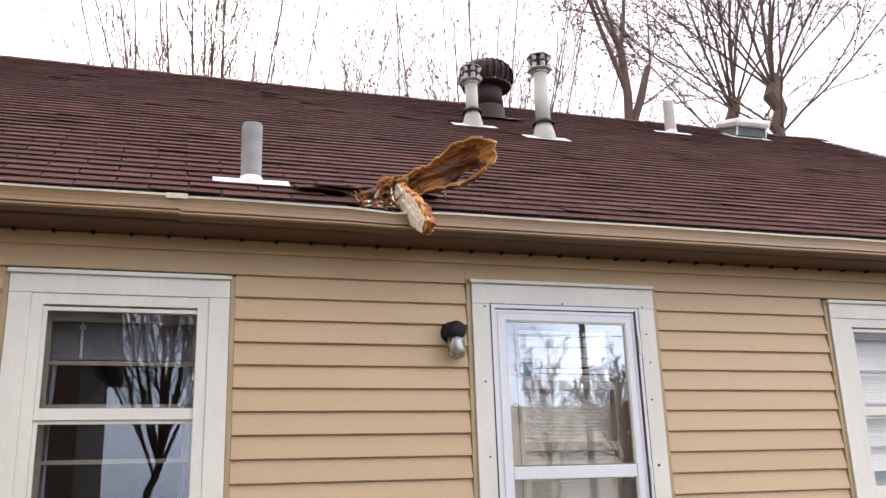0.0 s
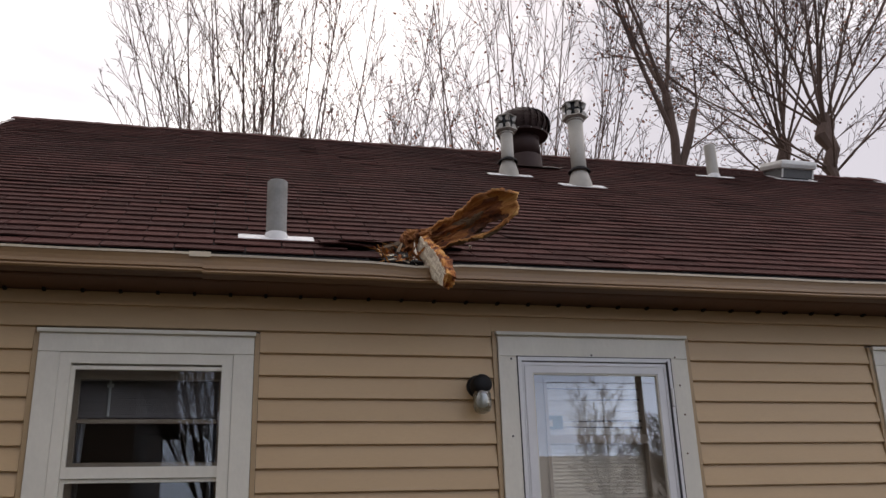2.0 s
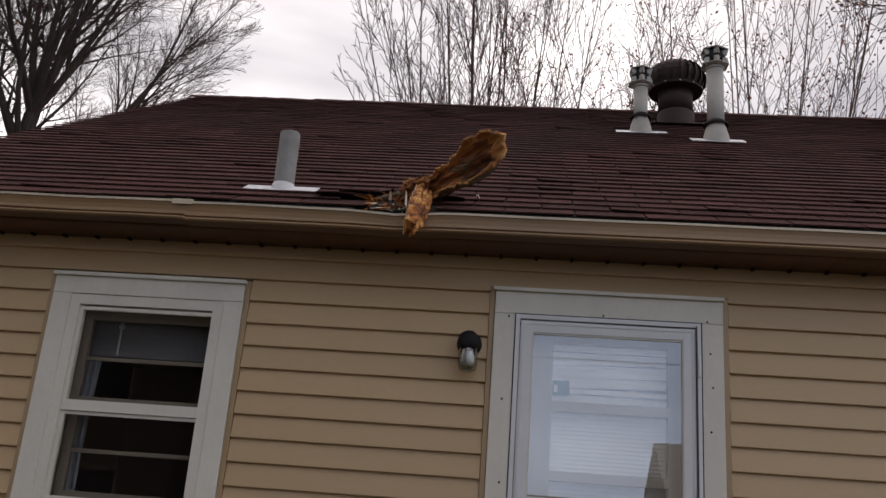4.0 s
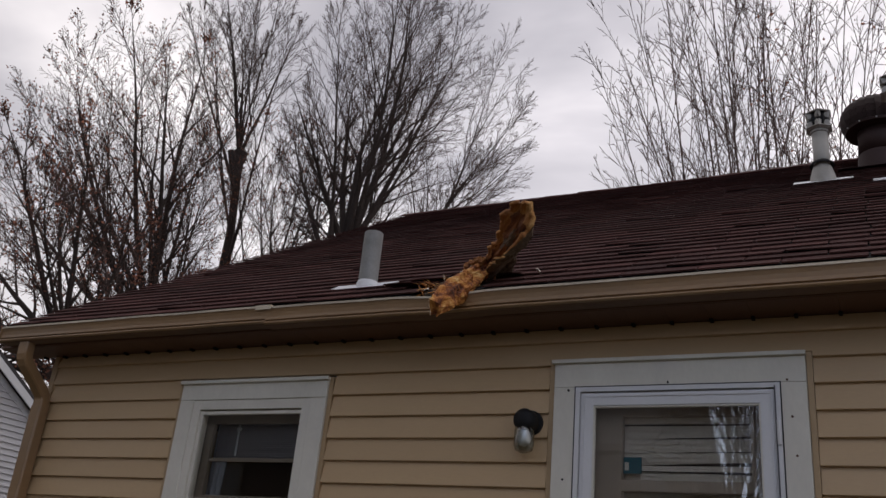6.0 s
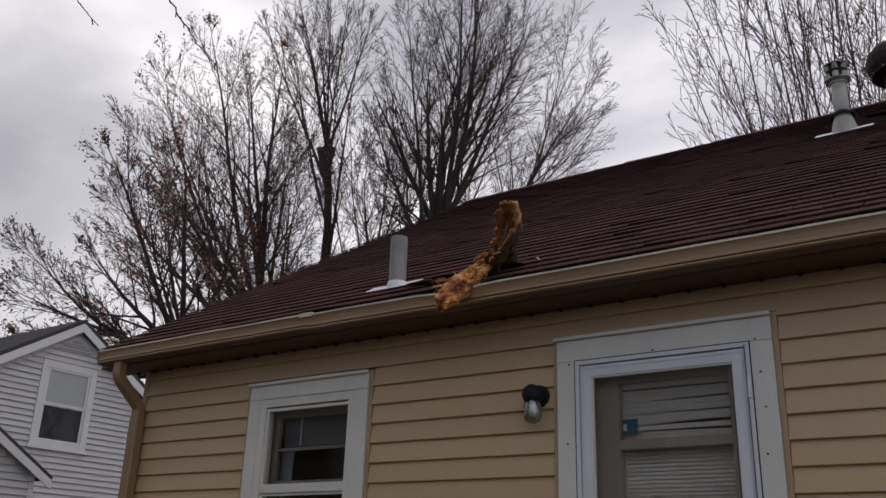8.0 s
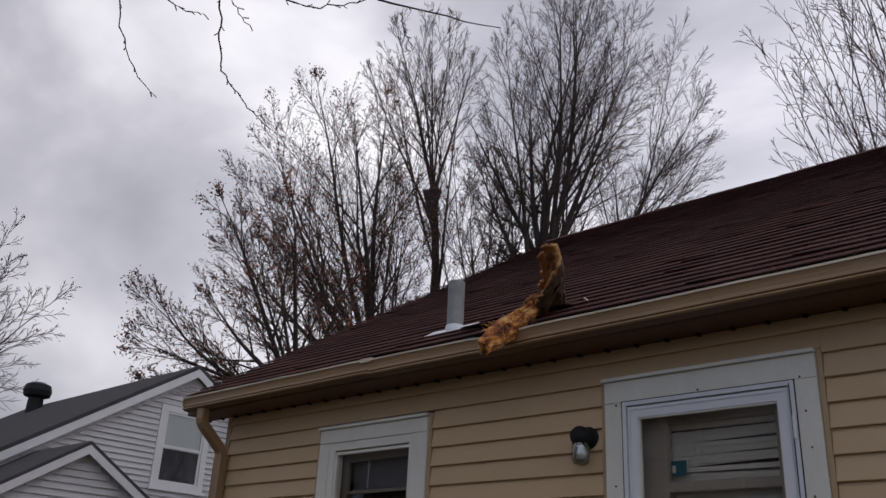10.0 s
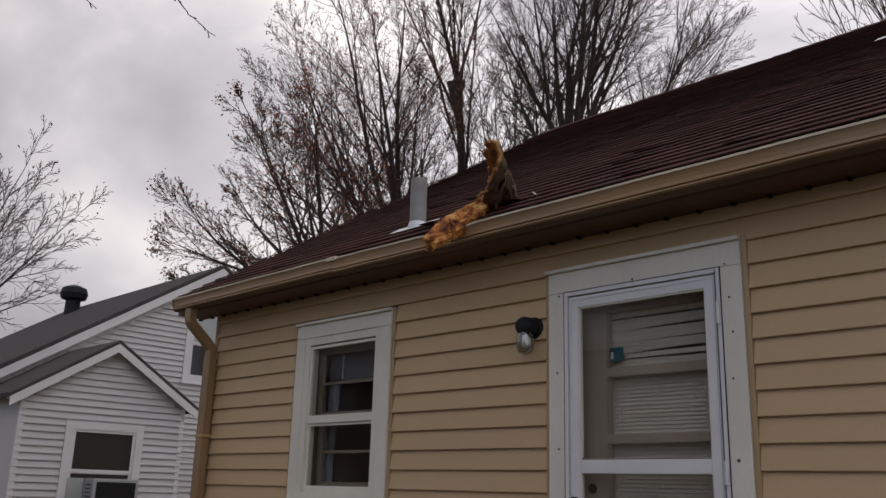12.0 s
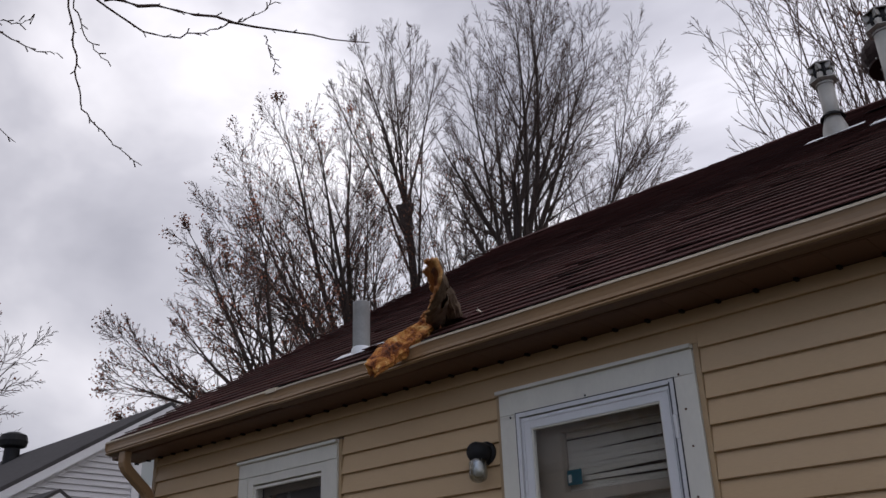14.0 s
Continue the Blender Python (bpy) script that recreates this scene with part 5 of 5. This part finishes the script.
make_tree("spreading bare tree keeping scattered reddish leaves", (-21.6, 15.8, 0), (16, 0.14, -0.72), DENSE, 13, trunk=(8.2, 0.30, -0.6, -0.6), twig=M_TWIG_MID, leaves=6500, leaf_size=0.055, finest=0.0075,
          hull=((-23.1, 13.3, 10.4), (4.3, 4.3, 5.5)))
make_tree("slender many-stemmed bare tree behind the ridge", (-1.0, 18.2, 0), crown(17, ((4, 4, 20.5, 0.060, 1), (6, 8, 20.0, 0.060, 1), (8, 13, 18.0, 0.055, 1), (5, 17, 15.5, 0.045, 1))), SLIM, 21, bark=M_TWIG_MID, twig=M_TWIG_MID, finest=0.0075)
make_tree("budding many-stemmed tree with small dry leaves", (5.2, 15.6, 0), crown(29, ((3, 5, 18.0, 0.05, 1), (5, 12, 17.5, 0.05, 1), (6, 20, 15.5, 0.045, 1), (5, 29, 12.5, 0.04, 1), (3, 38, 10.0, 0.04, 1))), SLIM, 30, bark=M_BARK_PALE, twig=M_TWIG_PALE, leaves=5200, leaf_size=0.042, finest=0.006)
make_tree("forked pale-barked tree with a sawn-off limb", (8.75, 12.6, 0), [(0.9, 14, 160, 8, 0.07), (1.0, 24, 120, 7.5, 0.055), (1.0, 24, 200, 7.5, 0.055), (0.8, 36, 20, 6.5, 0.05), (1.0, 10, 40, 8, 0.055)], SHAGGY, 33,
          trunk=(11.9, 0.18, -0.35, 0), bark=M_BARK_PALE, twig=M_TWIG_PALE, leaves=1800, leaf_size=0.042, finest=0.006, stub=(0.85, 19, 0, 2.1, 0.10))
make_tree("pollarded tree with a shaggy brown knob", (10.65, 10.6, 0), crown(37, ((4, 15, 8.5, 0.040, 1.0), (7, 34, 8.0, 0.036, 1.0), (6, 55, 6.5, 0.03, 0.95))), SHAGGY, 41, trunk=(10.2, 0.13, 0.6, 0), bark=M_BARK_PALE, twig=M_TWIG_PALE, leaves=2200, leaf_size=0.042, finest=0.006, knob=0.21)
make_tree("pollarded tree with many upright shoots", (11.0, 12.1, 0), crown(43, ((4, 10, 8.5, 0.036, 1.0), (6, 26, 7.5, 0.034, 1.0), (4, 42, 6.0, 0.03, 0.95))), SHAGGY, 47, trunk=(10.3, 0.12, 0.2, 0), bark=M_BARK_PALE, twig=M_TWIG_PALE, leaves=1800, leaf_size=0.042, finest=0.006, knob=0.17)
make_tree("distant bare tree behind the neighbouring house", (-38.5, 6.3, 0), fan(11, 32, 9.0, 0.13, 51), WIDE, 53, trunk=(5.5, 0.3, 0, 0), finest=0.012, leaves=500, leaf_size=0.07)
make_tree("low leafy scrub tree between the trunks", (-23.6, 26.5, 0), (11, 0.09, -0.5), DENSE, 73, trunk=(13.5, 0.2, 0, 0), twig=M_TWIG_MID, finest=0.0075, leaves=3200, leaf_size=0.06,
          hull=((-23.4, 26.6, 19.6), (3.4, 3.4, 4.6)))
make_tree("low bare scrub tree behind the eave", (-26.0, 21.5, 0), (9, 0.09, -0.5), DENSE, 77, trunk=(8.5, 0.2, 0, 0), twig=M_TWIG_MID, finest=0.0075, leaves=1800, leaf_size=0.06,
          hull=((-26.0, 21.3, 13.5), (3.2, 3.2, 4.4)))

# trees behind the viewer, seen in the panes
make_tree("slender bare yard tree mirrored in the window glass", (-1.9, -16.5, 0), crown(81, ((4, 6, 7.5, 0.06, 1), (6, 14, 7.0, 0.05, 1), (5, 24, 5.5, 0.04, 0.9))), SHAGGY, 83, trunk=(2.4, 0.14, 0, 0), finest=0.009)
make_tree("young bare tree mirrored in the door glass", (10.2, -22.0, 0), crown(85, ((3, 8, 3.6, 0.035, 1), (5, 20, 3.2, 0.03, 1), (4, 34, 2.4, 0.02, 0.8))), SHAGGY, 87, trunk=(2.6, 0.09, 0, 0), finest=0.008)
make_tree("bushy bare tree mirrored in the door glass", (12.7, -22.0, 0), crown(88, ((4, 12, 3.4, 0.05, 1), (6, 30, 3.0, 0.04, 1))), WIDE, 89, trunk=(2.2, 0.14, 0, 0), finest=0.010)
make_tree("bare street tree mirrored in the window glass", (-6.2, -12.8, 0), fan(9, 38, 7, 0.14, 91), WIDE, 93, trunk=(4.0, 0.3, 0, 0), finest=0.014)

# the yard tree whose hanging twigs reach over the eave
yard = thing("tree", "bare yard tree with drooping budded twigs", "tree", (-6.2, -7.4, 0), "bare trees")
YO = Vector((-6.2, -7.4, 0))
w0, w1 = Wood(), Wood()
w0.tube([Vector((0.05 * math.sin(i * 2.0), 0.05 * math.cos(i), -0.2 + 0.72 * i)) for i in range(9)], [0.30 - 0.02 * i for i in range(9)], 10)
ry = random.Random(97)


def spline(a, b, c, d, n=14):
    return [a * (1 - t) ** 3 + b * 3 * t * (1 - t) ** 2 + c * 3 * t * t * (1 - t) + d * t ** 3 for t in [i / n for i in range(n + 1)]]


def bough(a, b, c, d, r0, r1, wood, buds=True):
    pts = [p + Vector((ry.gauss(0, 0.006), ry.gauss(0, 0.006), ry.gauss(0, 0.006))) for p in spline(a - YO, b - YO, c - YO, d - YO)]
    wood.tube(pts, [r0 + (r1 - r0) * i / 14 for i in range(15)], 6)
    if buds:
        for i in range(3, 15):
            if ry.random() < 0.75:
                q = pts[i]
                dd = aside(ry, (pts[i] - pts[i - 1]).normalized(), 0.7, ry.uniform(0, 6.28))
                w1.tube([q, q + dd * ry.uniform(0.015, 0.045)], [0.003, 0.0035], 4)


V = Vector
top = V((-6.2, -7.35, 5.3))
bough(top, V((-4.6, -5.6, 6.3)), V((-2.2, -3.2, 5.1)), V((-0.89, -2.08, 4.73)), 0.085, 0.014, w0, False)
bough(top, V((-4.8, -5.2, 5.9)), V((-2.8, -3.6, 5.2)), V((-1.28, -2.62, 4.62)), 0.07, 0.010, w0, False)
bough(V((-0.89, -2.08, 4.73)), V((-0.70, -1.68, 4.75)), V((-0.45, -1.25, 4.70)), V((-0.13, -0.82, 4.67)), 0.011, 0.003, w1)
bough(V((-0.93, -2.12, 4.74)), V((-0.88, -1.70, 4.54)), V((-0.74, -1.64, 4.64)), V((-0.60, -1.49, 4.70)), 0.006, 0.003, w1)
bough(V((-0.97, -2.25, 4.76)), V((-1.07, -2.12, 4.52)), V((-1.14, -2.06, 4.36)), V((-1.20, -1.98, 4.24)), 0.006, 0.0045, w1)
bough(V((-1.20, -1.98, 4.24)), V((-1.22, -1.90, 4.17)), V((-1.22, -1.76, 4.08)), V((-1.18, -1.61, 4.00)), 0.0045, 0.0025, w1)
bough(V((-0.96, -2.20, 4.73)), V((-1.02, -2.14, 4.60)), V((-1.06, -2.04, 4.49)), V((-1.03, -1.91, 4.45)), 0.0045, 0.0025, w1)
bough(V((-0.50, -1.29, 4.69)), V((-0.52, -1.26, 4.64)), V((-0.54, -1.20, 4.56)), V((-0.56, -1.16, 4.50)), 0.004, 0.002, w1)
bough(V((-0.60, -1.49, 4.71)), V((-0.54, -1.42, 4.72)), V((-0.46, -1.38, 4.75)), V((-0.38, -1.33, 4.83)), 0.004, 0.0025, w1)
bough(V((-1.28, -2.62, 4.62)), V((-1.24, -2.48, 4.50)), V((-1.20, -2.30, 4.42)), V((-1.14, -2.18, 4.45)), 0.006, 0.002, w1)
bough(V((-1.24, -2.55, 4.56)), V((-1.18, -2.45, 4.52)), V((-1.14, -2.38, 4.53)), V((-1.10, -2.33, 4.58)), 0.005, 0.002, w1)
bough(V((-1.28, -2.62, 4.62)), V((-1.42, -2.55, 4.40)), V((-1.50, -2.40, 4.10)), V((-1.43, -2.21, 4.01)), 0.005, 0.002, w1)
for k in range(7):
    a = V((-6.2, -7.35, 4.6 + 0.1 * k))
    az = radians(100 + 40 * k)
    bough(a, a + V((math.cos(az) * 1.5, math.sin(az) * 1.5, 1.2)), a + V((math.cos(az) * 2.2, math.sin(az) * 2.2, 2.6)), a + V((math.cos(az) * 2.6, math.sin(az) * 2.6, 4.0)), 0.07, 0.01, w0, False)
w0.mesh("trunk", M_BARK, yard)
w1.mesh("twig_spray", M_TWIG, yard, "thin drooping twigs with buds")

# ---- the neighbouring house ----
NX, NPY, NPZ, NS = -16.0, 7.15, 6.65, 0.63      # main gable: wall plane, peak, slope
NHW = 5.4
WXN, WPY, WPZ, WS = -13.8, 3.76, 4.12, 0.63      # front wing
WHW = 1.64
nb = thing("neighbour_house", "pale grey sided house with white trim and grey roof", "house", (NX, NPY, 0))
NO = Matrix.Translation((-NX, -NPY, 0))


def npart(name, bm, material, label="", parent=None):
    o = part(name, move(bm, NO), material, parent or nb, label)
    return o


def gable_prof(py, pz, hw, sl, drop=0.0, base=0.0):
    return [(py - hw, base), (py + hw, base), (py + hw, pz - sl * hw - drop), (py, pz - drop), (py - hw, pz - sl * hw - drop)]


npart("wall", extrude_x(gable_prof(NPY, NPZ, NHW - 0.15, NS, 0.10), NX - 9.0, NX - 0.02), M_NSIDE)
npart("wall", extrude_x(gable_prof(WPY, WPZ, WHW, WS, 0.08), NX - 0.5, WXN - 0.02), M_NSIDE)


def roof_slab(py, pz, hw, sl, x0, x1, side, t=0.10):
    y1 = py + side * (hw + 0.25)
    z1 = pz - sl * (hw + 0.25)
    return extrude_x([(py, pz), (y1, z1), (y1, z1 + t), (py, pz + t)], x0, x1)


for side in (-1, 1):
    npart("roof", roof_slab(NPY, NPZ, NHW, NS, NX - 9.2, NX + 0.22, side), M_NROOF, "grey asphalt shingle roof")
    npart("roof", roof_slab(WPY, WPZ, WHW, WS, NX + 0.01, WXN + 0.20, side, 0.07), M_NROOF)
    # rake boards
    def rake(py, pz, hw, sl, xx, w, t):
        y1, z1 = py + side * (hw + 0.25), pz - sl * (hw + 0.25)
        return extrude_x([(py, pz - 0.002), (y1, z1 - 0.002), (y1, z1 - w), (py, pz - w)], xx, xx + t)
    npart("rake_board", rake(NPY, NPZ, NHW, NS, NX + 0.19, 0.20, 0.028), M_NTRIM)
    npart("frieze_board", rake(NPY, NPZ - 0.14, NHW - 0.3, NS, NX - 0.001, 0.18, 0.03), M_NTRIM)
    npart("rake_board", rake(WPY, WPZ, WHW, WS, WXN + 0.17, 0.17, 0.028), M_NTRIM)
    npart("soffit", extrude_x([(WPY, WPZ - 0.03), (WPY + side * (WHW + 0.24), WPZ - WS * (WHW + 0.24) - 0.03), (WPY + side * (WHW + 0.24), WPZ - WS * (WHW + 0.24) - 0.045), (WPY, WPZ - 0.045)], WXN, WXN + 0.165), M_NTRIM)
    npart("corner_board", box(WXN - 0.015, WPY + side * WHW - (0.10 if side > 0 else -0.0), 0, WXN + 0.028, WPY + side * WHW + (0.0 if side > 0 else 0.10), WPZ - WS * WHW - 0.1), M_NTRIM)

# siding courses, each its own board
NLAP = 0.129


def n_course(x, y0, y1, z, h):
    bm = bmesh.new()
    pr = [(x - 0.004, z + h), (x + 0.002, z + h), (x + 0.036, z + 0.006), (x + 0.034, z), (x - 0.004, z)]
    a = [bm.verts.new((px, y0, pz)) for px, pz in pr]
    b = [bm.verts.new((px, y1, pz)) for px, pz in pr]
    for i in range(5):
        j = (i + 1) % 5
        bm.faces.new((a[i], b[i], b[j], a[j]))
    bm.faces.new(a)
    bm.faces.new(b[::-1])
    bmesh.ops.recalc_face_normals(bm, faces=bm.faces[:])
    return bm


MWIN = (6.57, 7.66, 3.95, 5.56)       # upper window opening in the main gable: y, y, z, z
WWIN = (3.13, 4.40, 0.90, 2.46)       # window of the wing
z = 0.3
while z < NPZ - 0.5:
    half = min(NHW - 0.2, (NPZ - 0.16 - z - 0.11) / NS)
    ya, yb = NPY - half, NPY + half
    if z + NLAP > MWIN[2] and z < MWIN[3]:
        npart("siding_board", n_course(NX, ya, MWIN[0] - 0.1, z, NLAP), M_NSIDE)
        npart("siding_board", n_course(NX, MWIN[1] + 0.1, yb, z, NLAP), M_NSIDE)
    else:
        npart("siding_board", n_course(NX, ya, yb, z, NLAP), M_NSIDE)
    z += NLAP
z = 0.3
while z < WPZ - 0.35:
    half = min(WHW - 0.02, (WPZ - 0.12 - z - 0.11) / WS)
    ya, yb = WPY - half, WPY + half
    if z + NLAP > WWIN[2] and z < WWIN[3]:
        npart("siding_board", n_course(WXN, ya, WWIN[0] - 0.1, z, NLAP), M_NSIDE)
        npart("siding_board", n_course(WXN, WWIN[1] + 0.1, yb, z, NLAP), M_NSIDE)
    else:
        npart("siding_board", n_course(WXN, ya, yb, z, NLAP), M_NSIDE)
    z += NLAP


def yframe(x, y0, y1, z0, z1, w, t):
    bm = bmesh.new()
    add_box(bm, x, y0, z0, x + t, y0 + w, z1)
    add_box(bm, x, y1 - w, z0, x + t, y1, z1)
    add_box(bm, x, y0 + w, z1 - w, x + t - 0.002, y1 - w, z1 - 0.001)
    add_box(bm, x, y0 + w, z0 + 0.001, x + t - 0.002, y1 - w, z0 + w)
    return bm


def n_window(x, y0, y1, z0, z1, shade):
    w = npart("window", yframe(x + 0.001, y0 - 0.14, y1 + 0.14, z0 - 0.12, z1 + 0.14, 0.15, 0.045), M_NTRIM, "white cased window")
    zm = (z0 + z1) / 2
    inner = bmesh.new()
    for a, b, dx in ((zm - 0.02, z1, 0.012), (z0, zm + 0.02, 0.0)):
        for bx in ((y0 + 0.012, a, y0 + 0.07, b), (y1 - 0.07, a, y1 - 0.012, b), (y0 + 0.0705, b - 0.06, y1 - 0.0705, b - 0.001), (y0 + 0.0705, a + 0.001, y1 - 0.0705, a + 0.06)):
            add_box(inner, x + 0.006 + dx, bx[0], bx[1], x + 0.017 + dx, bx[2], bx[3])
    npart("sash", inner, M_NTRIM, parent=w)
    npart("sill", box(x + 0.002, y0 - 0.18, z0 - 0.17, x + 0.08, y1 + 0.18, z0 - 0.121), M_NTRIM, parent=w)
    npart("pane", box(x - 0.004, y0 + 0.02, z0 + 0.02, x + 0.004, y1 - 0.02, z1 - 0.02), M_DARKPANE, parent=w)
    if shade:
        npart("shade", box(x + 0.0045, y0 + 0.071, zm + 0.04, x + 0.009, y1 - 0.071, z1 - 0.061), M_PANE_SHADE, "pale drawn shade", parent=w)
    return w


M_DARKPANE = mat("dark_reflecting_pane", (0.030, 0.032, 0.034), 0.04, var=0.05, bump=0, spec=0.6)
n_window(NX, *MWIN, True)
n_window(WXN, *WWIN, False)
# triangular louvre under the peak
lv = npart("gable_louvre", extrude_x([(NPY - 0.55, 5.98), (NPY + 0.55, 5.98), (NPY, 5.98 + 0.55 * NS)], NX + 0.001, NX + 0.03), M_NTRIM)
for k in range(5):
    zz = 6.00 + 0.065 * k
    hw = (5.98 + 0.55 * NS - zz - 0.03) / NS - 0.04
    if hw > 0.05:
        npart("slat", move(box(-0.004, NPY - hw, -0.022, 0.004, NPY + hw, 0.022), Matrix.Translation((NX + 0.045, 0, zz + 0.02)) @ Matrix.Rotation(0.6, 4, "Y")), M_NSIDE, parent=lv)
# window air conditioner
ac = thing("air_conditioner", "grey window air conditioner resting on the sill", "air conditioner", (WXN, 3.95, 1.0))
AX, AY0, AY1, AZ0, AZ1 = WXN + 0.05, 3.46, 4.34, 0.90, 1.56
AO = Matrix.Translation((-WXN, -3.95, -1.0))
part("case", move(box(AX, AY0, AZ0, AX + 0.42, AY1, AZ1, 0.015), AO), M_AC, ac)
part("coil_grille", move(box(AX + 0.4205, AY0 + 0.06, AZ0 + 0.06, AX + 0.428, AY1 - 0.06, AZ1 - 0.06), AO), M_BLACK, ac)
for k in range(7):
    part("louvre", move(box(AX + 0.08, AY0 - 0.006, AZ0 + 0.12 + 0.07 * k, AX + 0.34, AY0 - 0.0005, AZ0 + 0.14 + 0.07 * k), AO), M_BLACK, ac)
part("side_panel", move(box(AX - 0.02, WWIN[0] + 0.02, AZ0 + 0.02, AX - 0.005, AY0 - 0.002, AZ1), AO), M_PANE_SHADE, ac)
for yy in (AY0 + 0.15, AY1 - 0.17):
    part("bracket", move(box(AX - 0.03, yy, AZ0 - 0.06, AX + 0.36, yy + 0.02, AZ0 - 0.001), AO), M_BLACK, ac)
# black turbine vent on the neighbour's roof
nvx, nvy = -23.4, 6.62
nv = thing("turbine_vent", "black turbine ventilator on the grey roof", "turbine vent", (nvx, nvy, NPZ + 0.09 - NS * (NPY - nvy)))
part("base", lathe([(0.23, -0.25), (0.21, 0.34)], 20), M_BLACK, nv)
part("head", lathe([(0.21, 0.345), (0.36, 0.40), (0.40, 0.55), (0.35, 0.72), (0.17, 0.80)], 20), M_BLACK, nv)

# ---- across the yard behind the viewer: mirrored in the panes ----
far_house = thing("far_house", "pale low house with a light grey roof", "house", (13.5, -34.0, 0))
FO = Matrix.Translation((-13.5, 34.0, 0))
part("wall", move(box(6.5, -38, 0, 20.5, -31, 2.7), FO), M_NSIDE, far_house)
part("roof", move(extrude_x([(-38.4, 2.65), (-30.6, 2.65), (-30.6, 2.75), (-34.5, 5.6), (-38.4, 2.75)], 6.1, 20.9), FO), M_CONC, far_house)
for fx in (9.0, 13.0, 17.0):
    w = part("window", move(box(fx, -30.995, 0.95, fx + 1.1, -30.96, 2.2), FO), M_NTRIM, far_house)
    part("pane", move(box(fx + 0.08, -30.9595, 1.03, fx + 1.02, -30.95, 2.12), FO), M_DARKPANE, w)
pole = thing("utility_pole", "brown wooden utility pole with crossarm and wires", "utility pole", (13.0, -25.0, 0))
part("post", lathe([(0.15, -0.2), (0.11, 9.5)], 12), M_BARK, pole)
part("crossarm", box(-1.1, -0.06, 8.7, 1.1, 0.06, 8.82), M_BARK, pole)
for k, (dx, hz) in enumerate(((-1.0, 8.9), (0.0, 8.95), (1.0, 8.9), (0.0, 7.2))):
    ww = Wood()
    ww.tube([V((dx - 60 + 12 * i, 0.3 * (i - 5), hz + 0.02 * (i - 5) ** 2)) for i in range(11)], [0.012] * 11, 4)
    ww.mesh("wire", M_BLACK, pole)

# invented dark mass, never in direct view, added so the panes mirror less sky
added_dark_house = thing("far_house", "added dark brown house, unseen, that darkens pane reflections", "house", (-16.0, -19.0, 0))
BO = Matrix.Translation((16.0, 19.0, 0))
part("wall", move(box(-29.0, -23.5, 0, -3.4, -15.0, 5.2), BO), M_BROWNWALL, added_dark_house)
part("roof", move(extrude_x([(-24.0, 5.1), (-14.5, 5.1), (-14.5, 5.25), (-19.25, 8.3), (-24.0, 5.25)], -29.4, -3.0), BO), M_NROOF, added_dark_house)
for fx in (-26.0, -21.0, -15.0, -9.5, -6.0):
    for fz in (0.95, 3.5):
        w = part("window", move(box(fx, -14.995, fz, fx + 1.0, -14.96, fz + 1.3), BO), M_RAIL, added_dark_house)
        part("pane", move(box(fx + 0.08, -14.9595, fz + 0.08, fx + 0.92, -14.95, fz + 1.22), BO), M_DARKPANE, w)
